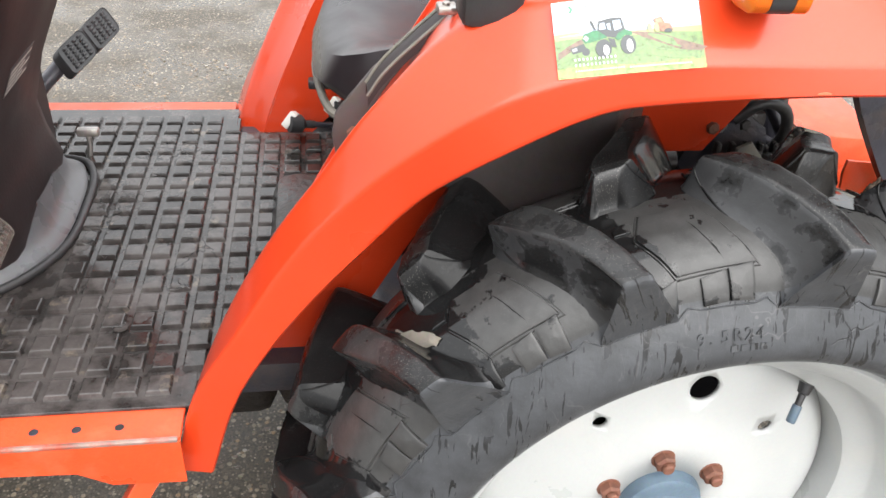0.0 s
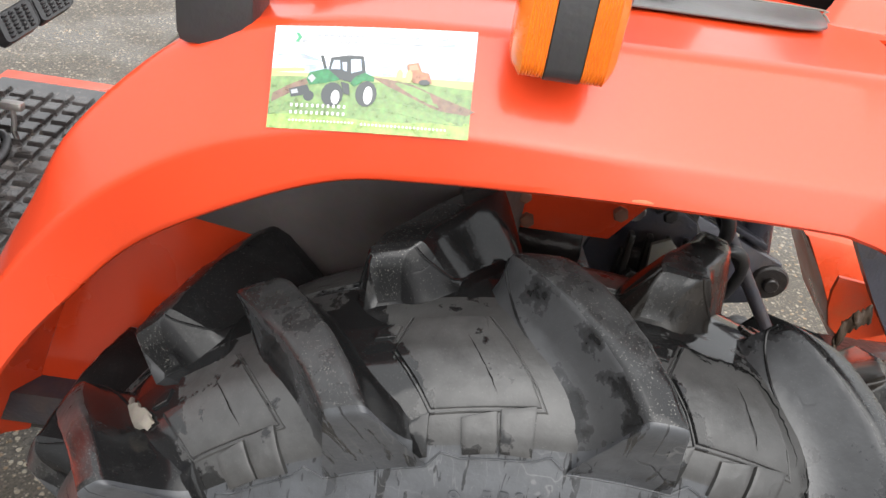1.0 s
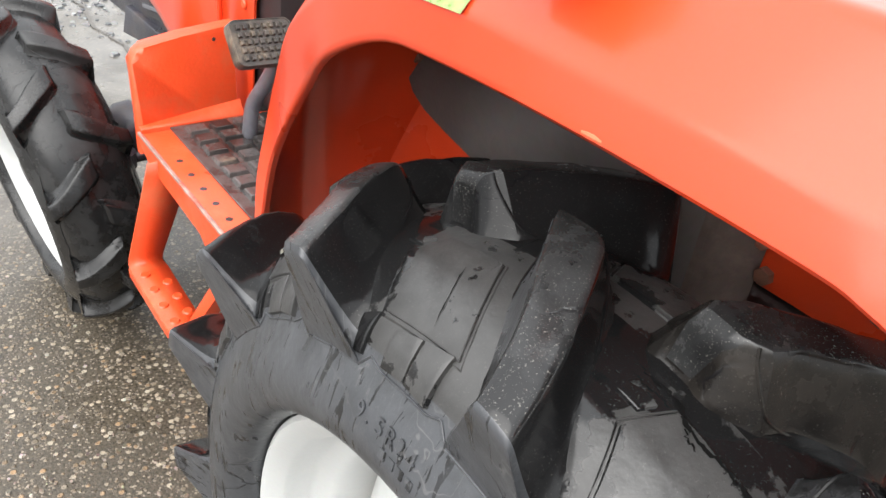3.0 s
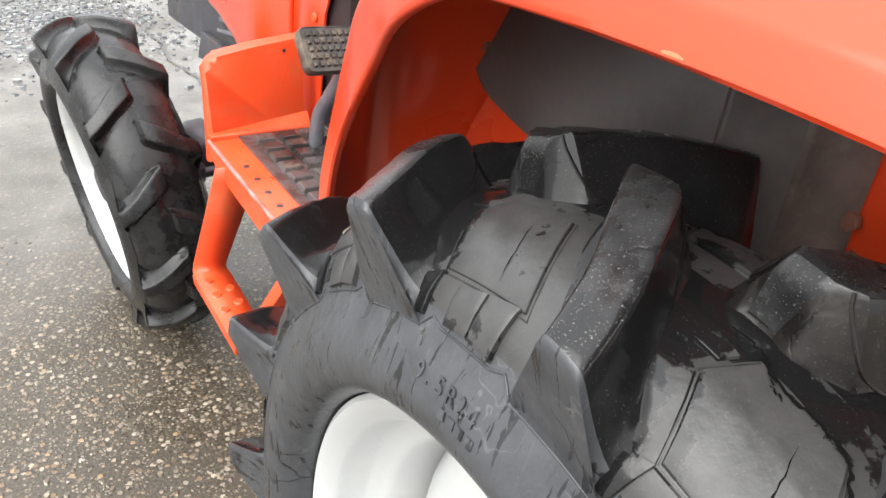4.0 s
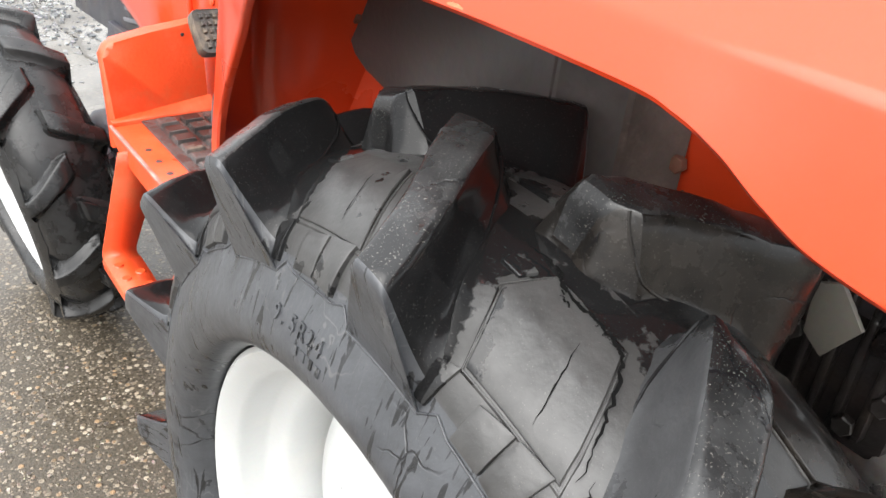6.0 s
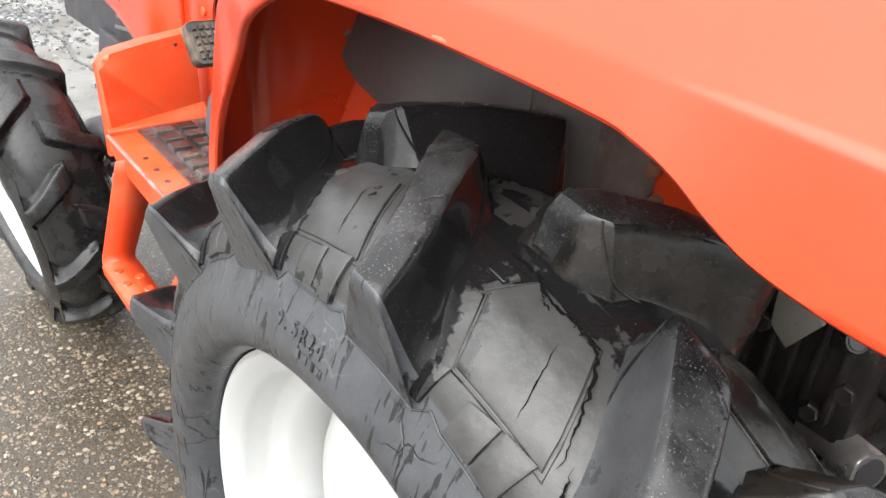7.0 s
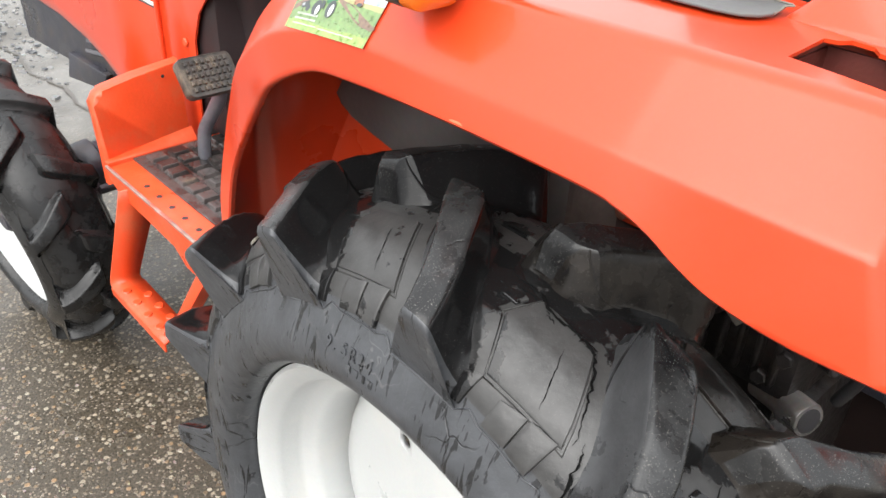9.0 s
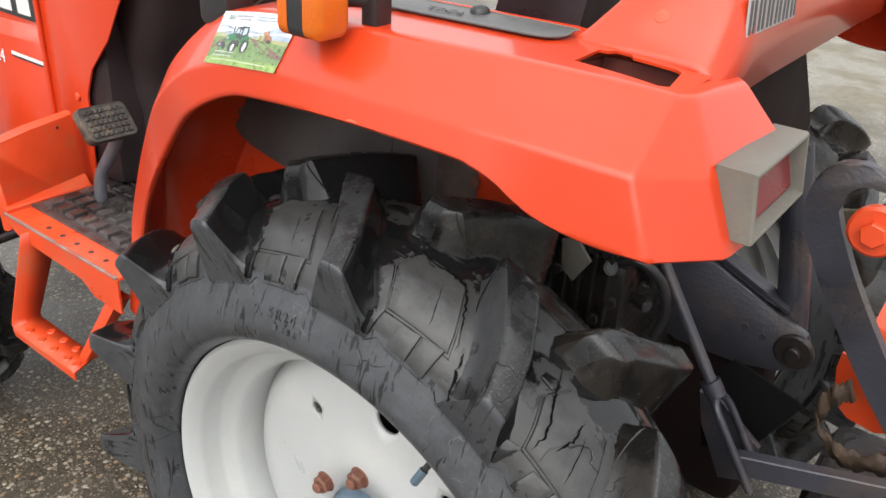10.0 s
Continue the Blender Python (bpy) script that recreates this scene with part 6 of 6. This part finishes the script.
part("side_plate", bm, ORANGE_WORN, tiller, "worn orange side plate")
bm = bmesh.new()
slab(bm, [(0.50, 0.72, 0.76), (0.70, 0.72, 0.74), (0.78, 0.72, 0.56), (0.67, 0.72, 0.50), (0.56, 0.72, 0.68)], (0, 0.25, 0.02), 0.004)
part("tiller_cover", bm, ORANGE_WORN, tiller, "worn orange tiller cover")
bm = bmesh.new()
rows = []
rag = random.Random(3)
flap = spline([Vector(p) for p in ((0.512, 0.49, 0.770), (0.492, 0.49, 0.752), (0.482, 0.49, 0.725), (0.486, 0.49, 0.695), (0.512, 0.49, 0.668), (0.545, 0.492, 0.662), (0.590, 0.496, 0.676), (0.640, 0.50, 0.680))], 9)
for i, p in enumerate(flap):
    w = 0.030 + 0.012 * noise.noise(Vector((i * 0.33, 0.5, 0.2)))
    fray = Vector((0.005 * noise.noise(Vector((i * 0.7, 3.1, 0))), 0, 0.007 * noise.noise(Vector((i * 1.15, 7.7, 0))) + 0.002 * rag.uniform(-1, 1)))
    rows.append([p + fray + Vector((0, 0, w * 0.5)), p + Vector((0.006, 0.005 * math.sin(i * 0.6), 0)), p + Vector((0.012, 0.004, -w * 0.5)) - fray * 0.7])
grid(bm, rows)
thicken(part("rubber_flap", bm, MUD, tiller, "ragged brown rubber flap"), 0.004, 0)
bm = bmesh.new()
tube(bm, [(0.62, 0.05, 0.30), (0.62, 1.06, 0.30)], 0.04, 16)
box(bm, (0.50, 0.45, 0.28), (0.80, 0.66, 0.62), 0.03)
part("tiller_gearbox", bm, GREASE, tiller)

# a shallow tray under the slot in the mudguard's top
bm = bmesh.new()
for x0, y0, x1, y1, z0, z1 in ((0.200, 0.128, 0.315, 0.225, 1.117, 1.120), (0.312, 0.128, 0.315, 0.225, 1.120, 1.209), (0.200, 0.128, 0.203, 0.225, 1.120, 1.213), (0.203, 0.222, 0.312, 0.225, 1.120, 1.214), (0.203, 0.128, 0.312, 0.131, 1.120, 1.205)):
    box(bm, (x0, y0, z0), (x1, y1, z1))
# the dark red paints in the shade inside the slot
part("slot_tray", bm, material("shaded_slot_red", (0.10, 0.018, 0.012), 0.6, vary=0.2, scale=12), tractor, "tray below the slot, coloured dark red for the shade inside")
# a plug in the floor mat and the pale bead round the boot
bm = bmesh.new()
lathe(bm, [(0.0, 0.011), (0.002, 0.0105), (0.002, 0.0085), (0.0006, 0.008), (0.0006, 0.0005)], (0, 0, 0), 24)
k = part("mat_plug", bm, MAT, tractor)
k.matrix_basis = pose(-0.752, 0.318, 0.6615, 90, 0, 0)

bm = bmesh.new()
tube(bm, spline([(-1.20, 0.395, 0.664), (-1.00, 0.398, 0.664), (-0.93, 0.425, 0.664), (-0.876, 0.52, 0.664), (-0.868, 0.64, 0.664), (-0.884, 0.785, 0.664), (-0.95, 0.842, 0.664), (-1.20, 0.848, 0.664)], 6), 0.007, 10)
part("boot_bead", bm, BLACK, tractor, "black rubber bead round the boot's foot")
# the boot's flared grey skirt, inside the bead
foot_line = spline([Vector((x, y, 0)) for x, y in ((-1.20, 0.402), (-1.00, 0.406), (-0.935, 0.432), (-0.884, 0.52), (-0.876, 0.64), (-0.892, 0.775), (-0.95, 0.832), (-1.20, 0.838))], 6)
bm = bmesh.new()
grid(bm, [[Vector((p.x, p.y, 0.666)), *(Vector((p.x, p.y, 0)).lerp(Vector((-1.16, 0.60, 0)), k) + Vector((0, 0, z)) for k, z in ((0.015, 0.672), (0.05, 0.678), (0.085, 0.687), (0.11, 0.702), (0.125, 0.730)))] for p in foot_line])
part("boot_skirt", bm, material("grey_boot_rubber", (0.085, 0.085, 0.09), 0.3, vary=0.2, scale=12, bump=0.0003), tractor, "grey rubber skirt of the steering column's boot")
# small flat button on the rear cowl
bm = bmesh.new()
lathe(bm, [(0.0, 0.0085), (0.001, 0.0075), (0.0012, 0.005), (0.0013, 0.0005)], (0, 0, 0), 20)
k = part("blanking_plug", bm, ORANGE_WORN, rear_cowl)
k.matrix_basis = pose(0.250, 0.2455, 1.2605, 141, 0, 0)

# a chip in the paint on the mudguard's rim
chip_paint = plain("bare_primer", (0.50, 0.18, 0.09), 0.5)
rng = random.Random(21)
for x, w in ((0.012, 0.010),):
    z = 1.137 if x > -0.2 else 1.082
    bm = bmesh.new()
    ring = [Vector((x + w * math.cos(a) * rng.uniform(0.7, 1.1), 0.0318, z + 0.0022 * math.sin(a) * rng.uniform(0.6, 1.2))) for a in (2 * math.pi * k / 10 for k in range(10))]
    slab(bm, ring, (0, 0.002, 0))
    part("paint_chip", bm, chip_paint, guard, "pale chip in the paint")

# instruction label on the steering column's cowl
bm = bmesh.new()
slab(bm, [(-0.8785, 0.500, 0.975), (-0.8785, 0.615, 0.975), (-0.9000, 0.615, 0.930), (-0.9000, 0.500, 0.930)], (-0.002, 0, 0.001))
label_plate = part("instruction_label", bm, BLACK, tractor, "black instruction label with pale bars")
pale_bar = plain("label_bars", (0.55, 0.54, 0.50))
for i in range(5):
    for y0, y1 in ((0.506, 0.545), (0.550, 0.580), (0.585, 0.609))[: 3 - i % 2]:
        z = 0.969 - 0.0078 * i
        x = -0.8785 - 0.0215 * (0.975 - z) / 0.045 + 0.0006
        bm = bmesh.new()
        slab(bm, [(x, y0, z), (x, y1, z), (x - 0.0015, y1, z - 0.0032), (x - 0.0015, y0, z - 0.0032)], (-0.0004, 0, 0))
        part("printed_bar", bm, pale_bar, label_plate)
# hollow lift shaft behind the bracket
bm = bmesh.new()
tube(bm, [(-0.10, 0.41, 0.868), (0.055, 0.375, 0.882), (0.0585, 0.3742, 0.8823), (0.0585, 0.3742, 0.8823), (0.045, 0.377, 0.881)], [0.019, 0.019, 0.019, 0.015, 0.015], 20)
part("lift_shaft", bm, GREASE, tractor, "greasy hollow lift shaft")

# ribs, bolts and hoses on the hydraulic block behind the wheel
for i in range(5):
    bm = bmesh.new()
    box(bm, (0.105 + 0.022 * i, 0.350, 0.800), (0.113 + 0.022 * i, 0.364, 0.925), 0.003)
    part("casting_rib", bm, GREASE, valve)
for x, y, z in ((0.118, 0.352, 0.870), (0.205, 0.356, 0.845), (0.185, 0.352, 0.812), (0.150, 0.378, 0.945), (0.232, 0.40, 0.86)):
    bm = bmesh.new()
    disc(bm, (x, y, z), 0.0095, (0.2, -1, 0.1), 0.010, 6, 0.0015)
    part("bolt", bm, GREASE, valve)
for pts, r_ in (([(0.20, 0.37, 0.90), (0.235, 0.365, 0.915), (0.262, 0.385, 0.885), (0.268, 0.41, 0.83), (0.25, 0.43, 0.77)], 0.0075),
                ([(0.13, 0.37, 0.955), (0.165, 0.36, 0.985), (0.21, 0.372, 0.965), (0.235, 0.40, 0.91), (0.23, 0.44, 0.85)], 0.009)):
    bm = bmesh.new()
    tube(bm, spline(pts, 6), r_, 12)
    part("hydraulic_hose", bm, BLACK, valve)
# ---- loose stones on the yard ----
def stone_field(name, count, seed, place, size, mats, label):
    rng = random.Random(seed)
    verts, faces, ids = [], [], []
    for _ in range(count):
        x, y = place(rng)
        r = size(rng)
        a0, sq, hh = rng.uniform(0, 6.3), rng.uniform(0.6, 1.0), rng.uniform(0.25, 0.5)
        k = len(verts)
        for j in range(6):
            a = a0 + j * math.pi / 3
            q = r * rng.uniform(0.8, 1.15)
            verts.append((x + q * math.cos(a), y + q * sq * math.sin(a), GROUND - 0.001))
        for j in range(6):
            a = a0 + j * math.pi / 3
            q = r * rng.uniform(0.55, 0.8)
            verts.append((x + q * math.cos(a), y + q * sq * math.sin(a), GROUND + r * hh))
        for j in range(6):
            faces.append((k + j, k + (j + 1) % 6, k + 6 + (j + 1) % 6, k + 6 + j))
        faces.append(tuple(k + 6 + j for j in range(6)))
    me = bpy.data.meshes.new(name)
    me.from_pydata(verts, [], faces)
    me.materials.append(mats)
    me.shade_smooth()
    me.set_sharp_from_angle(angle=radians(50))
    return tagged(new(name, me), label, "gravel", kind="stuff")


def stone_material(name, dark, pale, warm, rough):
    m = bpy.data.materials.new(name)
    m.use_nodes = True
    n, l = m.node_tree.nodes, m.node_tree.links
    b = n["Principled BSDF"]
    g = n.new("ShaderNodeNewGeometry")
    cr = n.new("ShaderNodeValToRGB")
    cr.color_ramp.elements[0].color, cr.color_ramp.elements[1].color = (*dark, 1), (*pale, 1)
    e = cr.color_ramp.elements.new(0.6)
    e.color = (*warm, 1)
    l.new(g.outputs["Random Per Island"], cr.inputs[0])
    t = n.new("ShaderNodeTexNoise")
    t.inputs["Scale"].default_value = 300
    mx = n.new("ShaderNodeMix")
    mx.data_type, mx.blend_type = "RGBA", "OVERLAY"
    mx.inputs["Factor"].default_value = 0.5
    l.new(cr.outputs[0], mx.inputs["A"])
    l.new(t.outputs["Color"], mx.inputs["B"])
    l.new(mx.outputs["Result"], b.inputs["Base Color"])
    b.inputs["Roughness"].default_value = rough
    return m


near_stone = stone_material("bare_aggregate", (0.05, 0.042, 0.034), (0.34, 0.31, 0.26), (0.15, 0.115, 0.08), 0.3)
stone_field("loose_grit", 6500, 4, lambda r: (r.uniform(-2.0, 0.9), r.uniform(-1.1, 0.75)), lambda r: 0.0030 + 0.0062 * r.random() ** 2, near_stone, "pale wet stones bare in the worn asphalt")
stone_field("far_grit", 3600, 5, lambda r: (r.uniform(-1.3, 0.3), r.uniform(1.3, 3.4)), lambda r: 0.0035 + 0.0070 * r.random() ** 2, near_stone, "pale stones bare in the asphalt beyond the tractor")
stone_field("scattered_gravel", 3600, 8, lambda r: (-4.25 + r.gauss(0, 0.42), 0.15 + r.gauss(0, 0.36)), lambda r: 0.008 + 0.018 * r.random() ** 2,
            stone_material("blue_grey_gravel", (0.035, 0.038, 0.042), (0.26, 0.26, 0.25), (0.10, 0.10, 0.10), 0.5), "blue-grey gravel strewn at the yard's edge")

# a crack across the concrete
bm = bmesh.new()
rng = random.Random(12)
rows = []
p0, p1 = Vector((-4.8, 0.64, 0)), Vector((-2.5, 0.68, 0))
for i in range(61):
    p = p0.lerp(p1, i / 60) + Vector((rng.uniform(-0.008, 0.008), 0.05 * noise.noise(Vector((i * 0.13, 0, 3))) + rng.uniform(-0.006, 0.006), GROUND + 0.0068))
    w = 0.004 + 0.006 * rng.random()
    rows.append([p + Vector((0, -w, 0)), p + Vector((0, w, 0))])
grid(bm, rows)
tagged(finish(bm, "ground_crack", plain("dark_crack_fill", (0.075, 0.066, 0.056), 0.45)), "dark crack running across the wet concrete", "crack", kind="structure")
